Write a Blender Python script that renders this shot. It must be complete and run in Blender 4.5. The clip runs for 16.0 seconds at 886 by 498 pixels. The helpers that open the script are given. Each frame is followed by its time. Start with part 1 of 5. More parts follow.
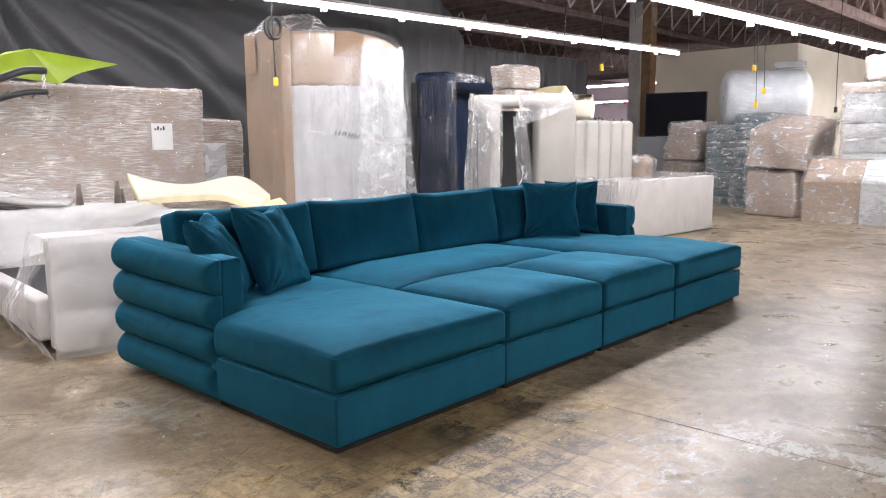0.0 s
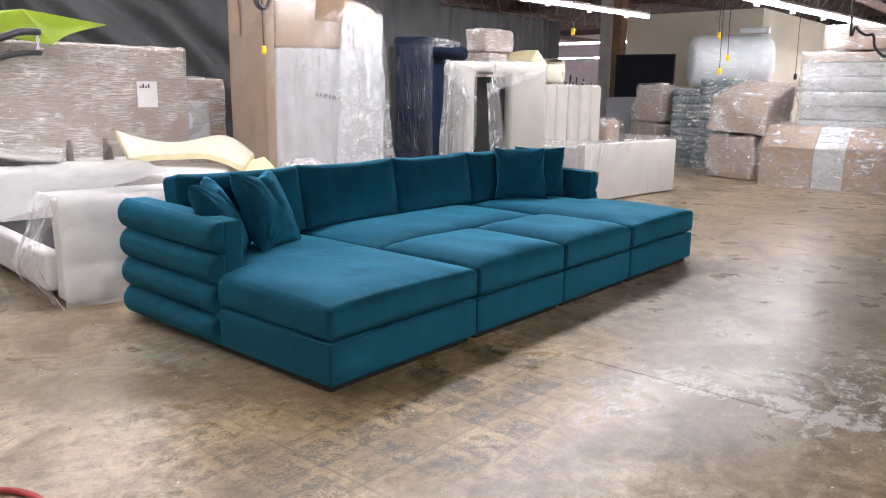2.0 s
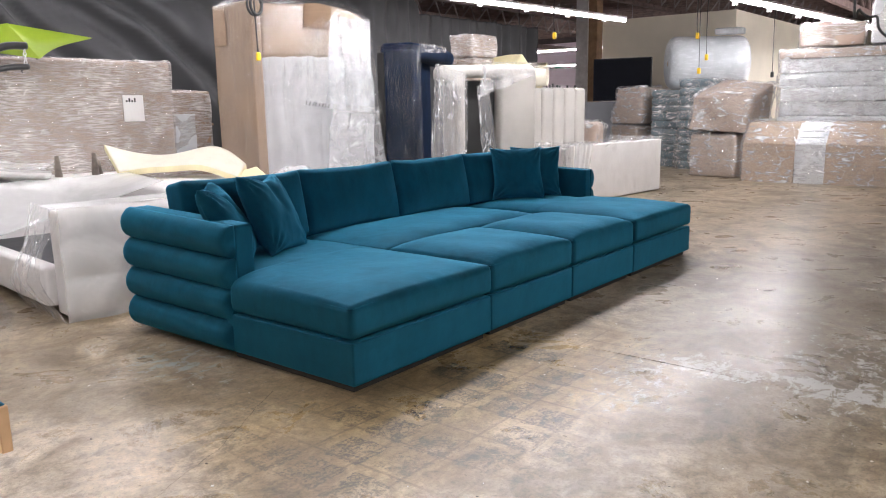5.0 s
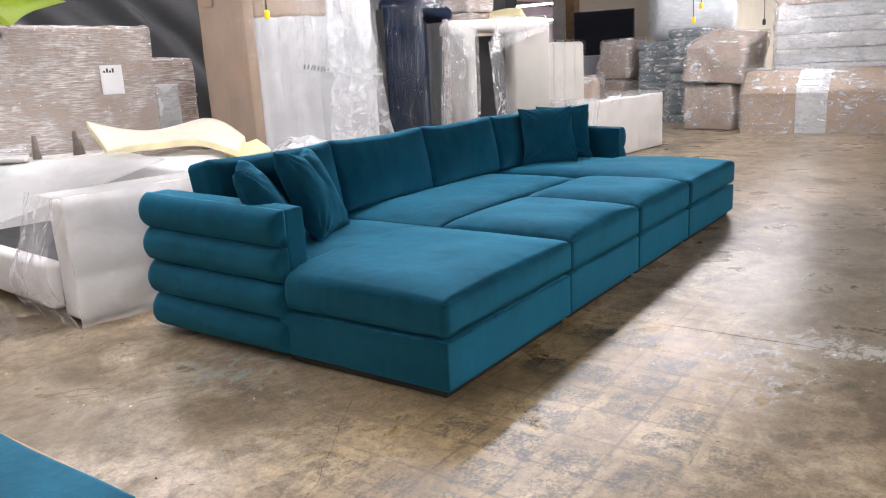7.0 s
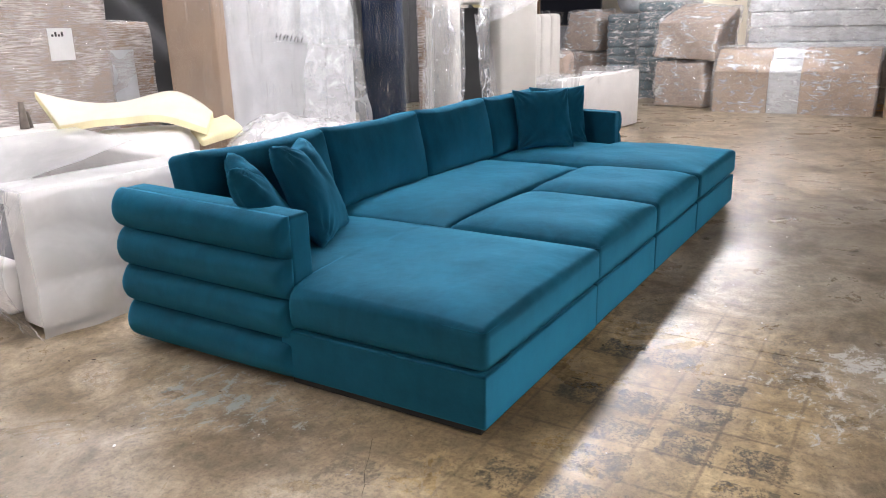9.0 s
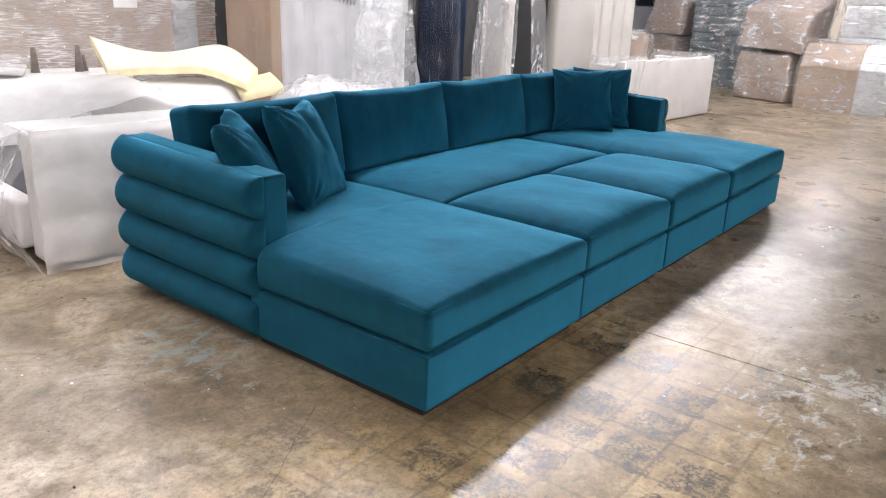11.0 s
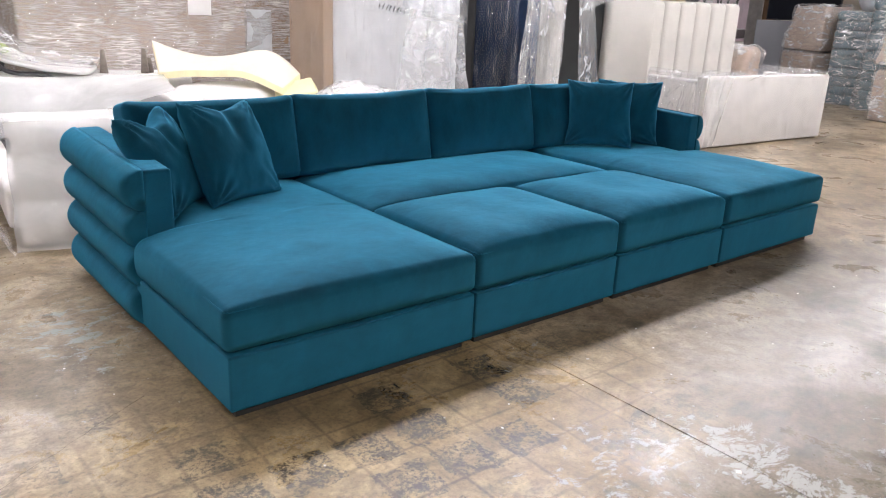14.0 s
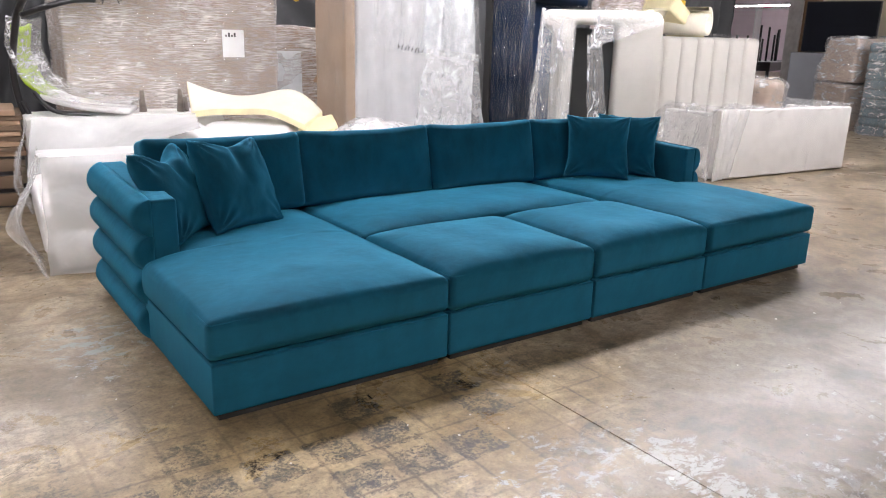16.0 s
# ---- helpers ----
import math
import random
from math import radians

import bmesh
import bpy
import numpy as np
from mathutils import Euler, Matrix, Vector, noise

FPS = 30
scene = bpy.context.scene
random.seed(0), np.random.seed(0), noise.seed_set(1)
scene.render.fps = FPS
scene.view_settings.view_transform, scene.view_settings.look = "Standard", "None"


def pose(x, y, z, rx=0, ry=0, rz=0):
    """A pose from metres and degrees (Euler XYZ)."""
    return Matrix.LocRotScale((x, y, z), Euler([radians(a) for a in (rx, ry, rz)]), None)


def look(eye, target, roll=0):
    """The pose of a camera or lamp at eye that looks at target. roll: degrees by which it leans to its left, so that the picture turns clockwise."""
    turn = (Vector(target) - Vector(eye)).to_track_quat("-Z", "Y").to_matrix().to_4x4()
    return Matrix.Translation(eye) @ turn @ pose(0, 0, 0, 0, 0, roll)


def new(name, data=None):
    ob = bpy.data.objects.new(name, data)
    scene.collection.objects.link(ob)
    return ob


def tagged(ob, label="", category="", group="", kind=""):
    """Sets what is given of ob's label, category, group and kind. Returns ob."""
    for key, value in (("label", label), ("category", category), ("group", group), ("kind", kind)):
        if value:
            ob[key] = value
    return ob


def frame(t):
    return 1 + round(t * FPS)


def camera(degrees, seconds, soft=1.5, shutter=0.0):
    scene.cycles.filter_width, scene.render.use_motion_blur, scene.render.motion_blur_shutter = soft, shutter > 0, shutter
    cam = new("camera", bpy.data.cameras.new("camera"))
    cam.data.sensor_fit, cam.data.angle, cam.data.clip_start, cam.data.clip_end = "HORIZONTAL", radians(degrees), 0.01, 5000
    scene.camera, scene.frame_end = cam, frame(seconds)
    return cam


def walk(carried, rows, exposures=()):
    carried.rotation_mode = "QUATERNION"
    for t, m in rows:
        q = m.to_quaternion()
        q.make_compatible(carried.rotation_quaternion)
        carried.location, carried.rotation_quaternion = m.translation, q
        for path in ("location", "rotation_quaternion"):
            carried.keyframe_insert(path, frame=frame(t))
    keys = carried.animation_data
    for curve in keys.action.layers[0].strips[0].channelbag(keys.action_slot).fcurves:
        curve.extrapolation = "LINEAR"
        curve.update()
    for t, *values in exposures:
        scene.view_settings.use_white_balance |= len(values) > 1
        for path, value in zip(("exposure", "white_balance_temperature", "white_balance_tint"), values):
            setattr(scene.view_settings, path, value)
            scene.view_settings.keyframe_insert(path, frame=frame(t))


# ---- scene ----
cam = camera(60.3, 16.0, 1.1)
PATH = [
    (0, (-1.822, -2.265, 1.247), (-0.369, -0.919, 0.966), -0.4),
    (0.5, (-1.938, -2.304, 1.253), (-0.476, -0.972, 0.959), -0.4),
    (1, (-2.066, -2.376, 1.279), (-0.592, -1.064, 0.955), 0.1),
    (1.5, (-2.126, -2.448, 1.328), (-0.644, -1.156, 0.961), 0.4),
    (2, (-2.179, -2.526, 1.384), (-0.69, -1.253, 0.979), 0.8),
    (2.5, (-2.227, -2.586, 1.413), (-0.736, -1.321, 0.989), 0.7),
    (3, (-2.241, -2.596, 1.42), (-0.75, -1.33, 1.001), 0.5),
    (5.5, (-2.296, -2.229, 1.267), (-0.753, -1.013, 0.892), -1.5),
    (6, (-2.27, -2.052, 1.26), (-0.726, -0.849, 0.847), -2.1),
    (6.5, (-2.23, -1.843, 1.265), (-0.682, -0.658, 0.818), -2.7),
    (7, (-2.233, -1.617, 1.29), (-0.657, -0.479, 0.82), -3.0),
    (7.5, (-2.216, -1.427, 1.32), (-0.613, -0.339, 0.822), -2.5),
    (8, (-2.157, -1.293, 1.355), (-0.543, -0.237, 0.827), -2.0),
    (8.5, (-2.099, -1.191, 1.379), (-0.474, -0.163, 0.83), -1.8),
    (9, (-2.071, -1.127, 1.399), (-0.44, -0.117, 0.834), -1.4),
    (11.5, (-1.641, -1.578, 1.397), (-0.21, -0.343, 0.744), 2.9),
    (12, (-1.478, -1.742, 1.385), (-0.118, -0.424, 0.741), 2.7),
    (12.5, (-1.333, -1.919, 1.389), (-0.02, -0.554, 0.748), 2.6),
    (13, (-1.183, -2.012, 1.375), (0.095, -0.612, 0.739), 2.3),
    (13.5, (-1.014, -2.099, 1.391), (0.226, -0.661, 0.762), 2.3),
    (14, (-0.9, -2.19, 1.393), (0.304, -0.718, 0.776), 2.4),
    (14.5, (-0.8, -2.326, 1.406), (0.37, -0.82, 0.802), 2.5),
    (15, (-0.738, -2.435, 1.417), (0.402, -0.899, 0.831), 2.4),
    (15.5, (-0.746, -2.492, 1.426), (0.373, -0.934, 0.864), 2.0),
    (16, (-0.805, -2.598, 1.448), (0.307, -1.026, 0.908), 1.5),
]
walk(cam, [(t, look(eye, target, roll)) for t, eye, target, roll in PATH],
     exposures=[(0, -0.05), (1.5, -0.1), (3, -0.13), (6, -0.1), (7.5, -0.03), (9, 0.05), (12, 0.09), (14.5, 0.1), (16, 0.05)])

# ---- world and exposure ----
world = bpy.data.worlds.new("world")
scene.world = world
world.use_nodes = True
world.node_tree.nodes["Background"].inputs[0].default_value = (0.55, 0.6, 0.7, 1)
world.node_tree.nodes["Background"].inputs[1].default_value = 0.008
scene.view_settings.exposure = 0.0
TUBE = 100.0   # strength of the fluorescent tubes


# ---- materials ----
def material(name):
    m = bpy.data.materials.new(name)
    m.use_nodes = True
    return m, m.node_tree.nodes, m.node_tree.links, m.node_tree.nodes["Principled BSDF"]


def coords(nodes, links, scale=(1, 1, 1), rot=(0, 0, 0), world_space=False):
    if world_space:
        source = nodes.new("ShaderNodeNewGeometry").outputs["Position"]
    else:
        source = nodes.new("ShaderNodeTexCoord").outputs["Object"]
    mp = nodes.new("ShaderNodeMapping")
    mp.inputs["Scale"].default_value, mp.inputs["Rotation"].default_value = scale, rot
    links.new(source, mp.inputs[0])
    return mp.outputs[0]


def noise_tex(nodes, links, vec, scale, detail=4, rough=0.55, distortion=0.0):
    n = nodes.new("ShaderNodeTexNoise")
    n.inputs["Scale"].default_value, n.inputs["Detail"].default_value = scale, detail
    n.inputs["Roughness"].default_value, n.inputs["Distortion"].default_value = rough, distortion
    links.new(vec, n.inputs["Vector"])
    return n.outputs["Fac"]


def ramp(nodes, links, fac, stops):
    r = nodes.new("ShaderNodeValToRGB")
    while len(r.color_ramp.elements) < len(stops):
        r.color_ramp.elements.new(0.5)
    for e, (p, c) in zip(r.color_ramp.elements, stops):
        e.position = p
        e.color = (*c, 1) if isinstance(c, tuple) else (c, c, c, 1)
    links.new(fac, r.inputs[0])
    return r.outputs[0]


def mixed(nodes, links, fac, a, b, blend="MIX"):
    m = nodes.new("ShaderNodeMix")
    m.data_type, m.blend_type = "RGBA", blend
    for socket, value in ((m.inputs["Factor"], fac), (m.inputs["A"], a), (m.inputs["B"], b)):
        if isinstance(value, (int, float)):
            socket.default_value = value
        elif isinstance(value, tuple):
            socket.default_value = (*value, 1)
        else:
            links.new(value, socket)
    return m.outputs["Result"]


def bumped(nodes, links, bsdf, height, strength=0.3, distance=0.01, before=None):
    b = nodes.new("ShaderNodeBump")
    b.inputs["Strength"].default_value, b.inputs["Distance"].default_value = strength, distance
    links.new(height, b.inputs["Height"])
    if before is not None:
        links.new(before, b.inputs["Normal"])
    links.new(b.outputs[0], bsdf.inputs["Normal"])
    return b.outputs[0]


def plain(name, colour, rough=0.6, metal=0.0, vary=0.15, scale=6.0, grain=120.0, bump=0.1):
    m, n, l, p = material(name)
    v = coords(n, l)
    big = noise_tex(n, l, v, scale, 5)
    low = tuple(c * (1 - vary) for c in colour)
    high = tuple(min(1, c * (1 + vary)) for c in colour)
    l.new(ramp(n, l, big, [(0.3, low), (0.7, high)]), p.inputs["Base Color"])
    p.inputs["Roughness"].default_value, p.inputs["Metallic"].default_value = rough, metal
    fine = noise_tex(n, l, v, grain, 3)
    bumped(n, l, p, fine, bump, 0.002)
    return m


def velvet(name, colour, sheen=0.3, sheen_tint=(0.12, 0.6, 0.85), nap=0.45):
    m, n, l, p = material(name)
    v = coords(n, l)
    patch = noise_tex(n, l, v, 1.7, 3, 0.5, 0.6)
    smear = noise_tex(n, l, coords(n, l, (2.4, 3.0, 1.6), (0.3, 0.25, 0.4)), 2.4, 4, 0.58, 0.9)
    both = mixed(n, l, 0.5, patch, smear)
    low, high = tuple(c * 0.66 for c in colour), tuple(c * 1.45 for c in colour)
    brushed = mixed(n, l, 0.3, both, noise_tex(n, l, coords(n, l, (1, 1, 0.45), (0.1, 0.05, 0.3)), 9.0, 5, 0.62, 0.5))
    l.new(ramp(n, l, brushed, [(0.40, low), (0.60, high)]), p.inputs["Base Color"])
    p.inputs["Roughness"].default_value = 0.8
    p.inputs["Specular IOR Level"].default_value = 0.15
    p.inputs["Sheen Weight"].default_value = sheen
    p.inputs["Sheen Roughness"].default_value = 0.6
    p.inputs["Sheen Tint"].default_value = (*sheen_tint, 1)
    pile = noise_tex(n, l, v, 420, 2)
    soft = noise_tex(n, l, v, 11, 4)
    first = bumped(n, l, p, soft, 0.14, 0.02)
    pile_normal = bumped(n, l, p, pile, 0.15, 0.001, first)
    # the pile lies downwards on upright faces, so that these turn from the lamps above
    # and stays as it is on level ones: the normal is turned along the face alone
    rise = n.new("ShaderNodeVectorMath")
    rise.operation = "PROJECT"
    rise.inputs[0].default_value = (0, 0, 1)
    l.new(pile_normal, rise.inputs[1])
    slope = n.new("ShaderNodeVectorMath")
    slope.operation = "SUBTRACT"
    slope.inputs[0].default_value = (0, 0, 1)
    l.new(rise.outputs[0], slope.inputs[1])
    lie = n.new("ShaderNodeVectorMath")
    lie.operation = "MULTIPLY_ADD"
    l.new(slope.outputs[0], lie.inputs[0])
    lie.inputs[1].default_value = (-nap, -nap, -nap)
    l.new(pile_normal, lie.inputs[2])
    even = n.new("ShaderNodeVectorMath")
    even.operation = "NORMALIZE"
    l.new(lie.outputs[0], even.inputs[0])
    l.new(even.outputs[0], p.inputs["Normal"])
    return m


def film(name, gloss=0.07, veil=(0.0, 0.06), cover=(0.52, 0.64), peak=0.6, patch=(0.35, 0.6), patch_scale=1.6, stretch=(4, 4, 50), scale=1.0, strength=0.6, rough=0.12, tint=(0.9, 0.9, 0.91), lines=0.0, crease=None):
    """Thin clear plastic: see-through, shiny on its creases. Pale streaks paint in crease highlights, and film pulled
    or doubled.
    """
    m, n, l, p = material(name)
    n.remove(p)
    v = coords(n, l, stretch)
    soft = noise_tex(n, l, v, scale * 0.4, 2, 0.5, 0.6)
    fibre = noise_tex(n, l, v, scale, 4, 0.62, 0.5)
    b = n.new("ShaderNodeBump")
    b.inputs["Strength"].default_value, b.inputs["Distance"].default_value = strength, 0.02
    height = mixed(n, l, 0.45, soft, fibre)
    if crease:
        # a network of straight folds: long thin facets that meet in bright ridges
        bend = n.new("ShaderNodeVectorMath")
        bend.operation = "MULTIPLY_ADD"
        wander = n.new("ShaderNodeTexNoise")
        wander.inputs["Scale"].default_value, wander.inputs["Detail"].default_value = 3.0, 3
        l.new(coords(n, l), wander.inputs["Vector"])
        l.new(wander.outputs["Color"], bend.inputs[0])
        bend.inputs[1].default_value = (1.6, 1.6, 1.6)
        l.new(coords(n, l, crease[:3]), bend.inputs[2])
        cell = n.new("ShaderNodeTexVoronoi")
        cell.feature = "DISTANCE_TO_EDGE"
        cell.inputs["Scale"].default_value = 1.0
        l.new(bend.outputs[0], cell.inputs["Vector"])
        height = mixed(n, l, 0.5, height, ramp(n, l, cell.outputs["Distance"], [(0.0, 1.0), (0.22, 0.25)]))
    l.new(height, b.inputs["Height"])
    clear = n.new("ShaderNodeBsdfTransparent")
    shine = n.new("ShaderNodeBsdfGlossy")
    shine.inputs["Roughness"].default_value = rough
    l.new(b.outputs[0], shine.inputs["Normal"])
    white = n.new("ShaderNodeBsdfDiffuse")
    white.inputs["Color"].default_value = (*tint, 1)
    broad = noise_tex(n, l, coords(n, l), patch_scale, 4, 0.6, 0.4)
    where = ramp(n, l, broad, [(patch[0], 0.12), (patch[1], 1.0)])
    streak = mixed(n, l, 1.0, ramp(n, l, fibre, [(cover[0], 0.0), (cover[1], peak)]), where, "MULTIPLY")
    haze = ramp(n, l, broad, [(0.4, veil[0]), (0.66, veil[1])])
    milk = mixed(n, l, 1.0, streak, haze, "ADD")
    if lines:
        thin = ramp(n, l, soft, [(0.488, 0.0), (0.5, lines), (0.512, 0.0)])
        milk = mixed(n, l, 1.0, milk, mixed(n, l, 1.0, thin, where, "MULTIPLY"), "ADD")
    if crease:
        # highlights along the folds, painted as broken white lines
        fold = ramp(n, l, cell.outputs["Distance"], [(0.0, crease[3]), (0.02, crease[3] * 0.35), (0.06, 0.0)])
        some = ramp(n, l, noise_tex(n, l, coords(n, l), 7.0, 3), [(0.48, 0.0), (0.6, 1.0)])
        milk = mixed(n, l, 1.0, milk, mixed(n, l, 1.0, fold, some, "MULTIPLY"), "ADD")
    inner = n.new("ShaderNodeMixShader")
    l.new(milk, inner.inputs[0])
    l.new(clear.outputs[0], inner.inputs[1])
    l.new(white.outputs[0], inner.inputs[2])
    outer = n.new("ShaderNodeMixShader")
    outer.inputs[0].default_value = gloss
    l.new(inner.outputs[0], outer.inputs[1])
    l.new(shine.outputs[0], outer.inputs[2])
    l.new(outer.outputs[0], n["Material Output"].inputs[0])
    return m


def cardboard_mat(name, colour=(0.33, 0.235, 0.165)):
    m, n, l, p = material(name)
    v = coords(n, l)
    big = noise_tex(n, l, v, 3.5, 5, 0.6)
    flute = noise_tex(n, l, coords(n, l, (1, 1, 40)), 6, 3)
    both = mixed(n, l, 0.4, big, flute)
    l.new(ramp(n, l, both, [(0.3, tuple(c * 0.8 for c in colour)), (0.7, tuple(c * 1.18 for c in colour))]), p.inputs["Base Color"])
    p.inputs["Roughness"].default_value = 0.75
    bumped(n, l, p, both, 0.2, 0.01)
    return m


def zone(n, l, v, centre, radii, inner=0.5):
    """One in the middle of an ellipse on the floor, zero outside it, with a ragged border."""
    mp = n.new("ShaderNodeMapping")
    mp.vector_type = "TEXTURE"
    mp.inputs["Location"].default_value, mp.inputs["Scale"].default_value = (*centre, 0), (*radii, 1)
    ragged = n.new("ShaderNodeVectorMath")
    ragged.operation = "MULTIPLY_ADD"
    wob = n.new("ShaderNodeTexNoise")
    wob.inputs["Scale"].default_value, wob.inputs["Detail"].default_value = 2.2, 5
    l.new(v, wob.inputs["Vector"])
    l.new(wob.outputs["Color"], ragged.inputs[0])
    ragged.inputs[1].default_value = (0.7, 0.7, 0)
    shift = n.new("ShaderNodeVectorMath")
    shift.operation = "SUBTRACT"
    l.new(v, ragged.inputs[2])
    l.new(ragged.outputs[0], shift.inputs[0])
    shift.inputs[1].default_value = (0.35, 0.35, 0)
    l.new(shift.outputs[0], mp.inputs[0])
    length = n.new("ShaderNodeVectorMath")
    length.operation = "LENGTH"
    l.new(mp.outputs[0], length.inputs[0])
    return ramp(n, l, length.outputs["Value"], [(inner, 1.0), (1.0, 0.0)])


def concrete_mat():
    m, n, l, p = material("polished_concrete")
    v = coords(n, l, world_space=True)
    big = noise_tex(n, l, v, 0.6, 6, 0.6, 0.5)
    mid = noise_tex(n, l, v, 2.4, 9, 0.66, 0.7)
    fine = noise_tex(n, l, v, 15, 8, 0.75, 0.5)
    grit = noise_tex(n, l, v, 70, 5, 0.7, 0.3)
    base = ramp(n, l, mid, [(0.30, (0.115, 0.088, 0.054)), (0.43, (0.225, 0.182, 0.124)), (0.55, (0.335, 0.283, 0.212)), (0.72, (0.45, 0.408, 0.345))])
    wash = ramp(n, l, big, [(0.3, (0.74, 0.68, 0.58)), (0.7, (1.1, 1.08, 1.05))])
    colour = mixed(n, l, 1.0, base, wash, "MULTIPLY")
    # yellowed zone where floor tiles once lay, with dark squares of old glue
    old = mixed(n, l, 1.0, zone(n, l, v, (0.40, -0.30), (1.5, 0.95), 0.6), ramp(n, l, noise_tex(n, l, v, 1.6, 4), [(0.3, 0.6), (0.5, 1.0)]), "MULTIPLY")
    yellow = ramp(n, l, mid, [(0.3, (0.15, 0.106, 0.047)), (0.5, (0.335, 0.245, 0.118)), (0.7, (0.50, 0.385, 0.215))])
    colour = mixed(n, l, mixed(n, l, 1.0, old, (0.85, 0.85, 0.85), "MULTIPLY"), colour, yellow)
    warp = n.new("ShaderNodeVectorMath")
    warp.operation = "MULTIPLY_ADD"
    wob = n.new("ShaderNodeTexNoise")
    wob.inputs["Scale"].default_value, wob.inputs["Detail"].default_value = 9, 5
    l.new(v, wob.inputs["Vector"])
    l.new(wob.outputs["Color"], warp.inputs[0])
    warp.inputs[1].default_value = (0.08, 0.08, 0)
    l.new(v, warp.inputs[2])

    def tiles(first, second, mortar, size, smooth, vector):
        tile = n.new("ShaderNodeTexBrick")
        tile.inputs["Scale"].default_value = 1.0
        tile.inputs["Brick Width"].default_value, tile.inputs["Row Height"].default_value = 0.229, 0.229
        tile.inputs["Mortar Size"].default_value, tile.inputs["Mortar Smooth"].default_value = size, smooth
        tile.offset, tile.squash = 0.0, 1.0
        for socket, value in (("Color1", first), ("Color2", second), ("Mortar", mortar)):
            tile.inputs[socket].default_value = (value, value, value, 1)
        l.new(vector, tile.inputs["Vector"])
        return tile.outputs["Color"]
    square = ramp(n, l, tiles(0.0, 1.0, 0.0, 0.03, 0.8, warp.outputs[0]), [(0.44, 0.0), (0.60, 1.0)])
    mottled = ramp(n, l, mixed(n, l, 0.5, fine, grit), [(0.45, 1.0), (0.54, 0.15)])
    glue = mixed(n, l, 1.0, mixed(n, l, 1.0, square, mottled, "MULTIPLY"), old, "MULTIPLY")
    colour = mixed(n, l, glue, colour, (0.06, 0.05, 0.036))
    line = mixed(n, l, 1.0, tiles(0.0, 0.0, 1.0, 0.011, 0.9, v), mixed(n, l, 1.0, old, ramp(n, l, mid, [(0.4, 0.85), (0.62, 0.3)]), "MULTIPLY"), "MULTIPLY")
    colour = mixed(n, l, line, colour, (0.085, 0.055, 0.03))
    # dark grey worn blotches all over
    blot = ramp(n, l, noise_tex(n, l, coords(n, l, (1, 1.7, 1), (0, 0, 0.2), True), 2.9, 5, 0.5, 0.3), [(0.585, 0.0), (0.63, 0.6)])
    colour = mixed(n, l, blot, colour, mixed(n, l, 1.0, colour, (0.42, 0.42, 0.43), "MULTIPLY"))
    cloud = ramp(n, l, noise_tex(n, l, v, 1.25, 5, 0.62, 1.0), [(0.36, (0.68, 0.65, 0.60)), (0.5, (0.97, 0.96, 0.95)), (0.64, (1.18, 1.18, 1.19))])
    colour = mixed(n, l, 1.0, colour, cloud, "MULTIPLY")
    # brown dirt along the sofa's west side
    dirt = mixed(n, l, 1.0, zone(n, l, v, (-0.05, 0.45), (0.75, 1.3), 0.35), ramp(n, l, mid, [(0.38, 0.75), (0.62, 0.15)]), "MULTIPLY")
    colour = mixed(n, l, dirt, colour, (0.17, 0.128, 0.08))
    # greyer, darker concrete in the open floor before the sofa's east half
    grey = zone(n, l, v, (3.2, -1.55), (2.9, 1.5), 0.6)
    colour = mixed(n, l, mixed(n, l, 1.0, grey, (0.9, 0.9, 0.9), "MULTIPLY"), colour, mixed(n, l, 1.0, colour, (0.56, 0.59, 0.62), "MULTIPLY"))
    pale = zone(n, l, v, (-1.35, -0.2), (1.0, 1.5), 0.5)
    colour = mixed(n, l, mixed(n, l, 1.0, pale, (0.9, 0.9, 0.9), "MULTIPLY"), colour, mixed(n, l, 1.0, colour, (1.22, 1.20, 1.22), "MULTIPLY"))
    grain = ramp(n, l, fine, [(0.34, 0.5), (0.5, 1.0), (0.66, 1.4)])
    colour = mixed(n, l, 0.85, colour, grain, "MULTIPLY")
    speck = ramp(n, l, grit, [(0.30, 0.4), (0.46, 1.0), (0.7, 1.3)])
    colour = mixed(n, l, 0.75, colour, speck, "MULTIPLY")
    # pale bluish paint flakes in a few places
    flakes = noise_tex(n, l, coords(n, l, (1, 1.5, 1), (0, 0, 0.25), True), 9.5, 10, 0.8, 0.5)
    bluish = zone(n, l, v, (-0.20, 1.1), (0.42, 1.0), 0.2)
    spots = mixed(n, l, 1.0, bluish, zone(n, l, v, (1.9, -1.75), (1.7, 0.75), 0.3), "ADD")
    spots = mixed(n, l, 1.0, spots, zone(n, l, v, (1.33, -1.35), (0.16, 0.75), 0.4), "ADD")
    spots = mixed(n, l, 1.0, spots, zone(n, l, v, (0.95, -0.92), (0.7, 0.42), 0.3), "ADD")
    spots = mixed(n, l, 1.0, spots, ramp(n, l, noise_tex(n, l, v, 1.3, 4), [(0.6, 0.0), (0.75, 0.6)]), "ADD")
    spots = mixed(n, l, 1.0, spots, mixed(n, l, 1.0, bluish, (0.22, 0.22, 0.22), "MULTIPLY"), "ADD")
    amount = mixed(n, l, 1.0, flakes, mixed(n, l, 1.0, spots, (0.12, 0.12, 0.12), "MULTIPLY"), "ADD")
    flake = ramp(n, l, amount, [(0.655, 0.0), (0.68, 0.85)])
    paint = mixed(n, l, bluish, (0.46, 0.465, 0.45), (0.25, 0.30, 0.31))
    colour = mixed(n, l, flake, colour, paint)
    l.new(colour, p.inputs["Base Color"])
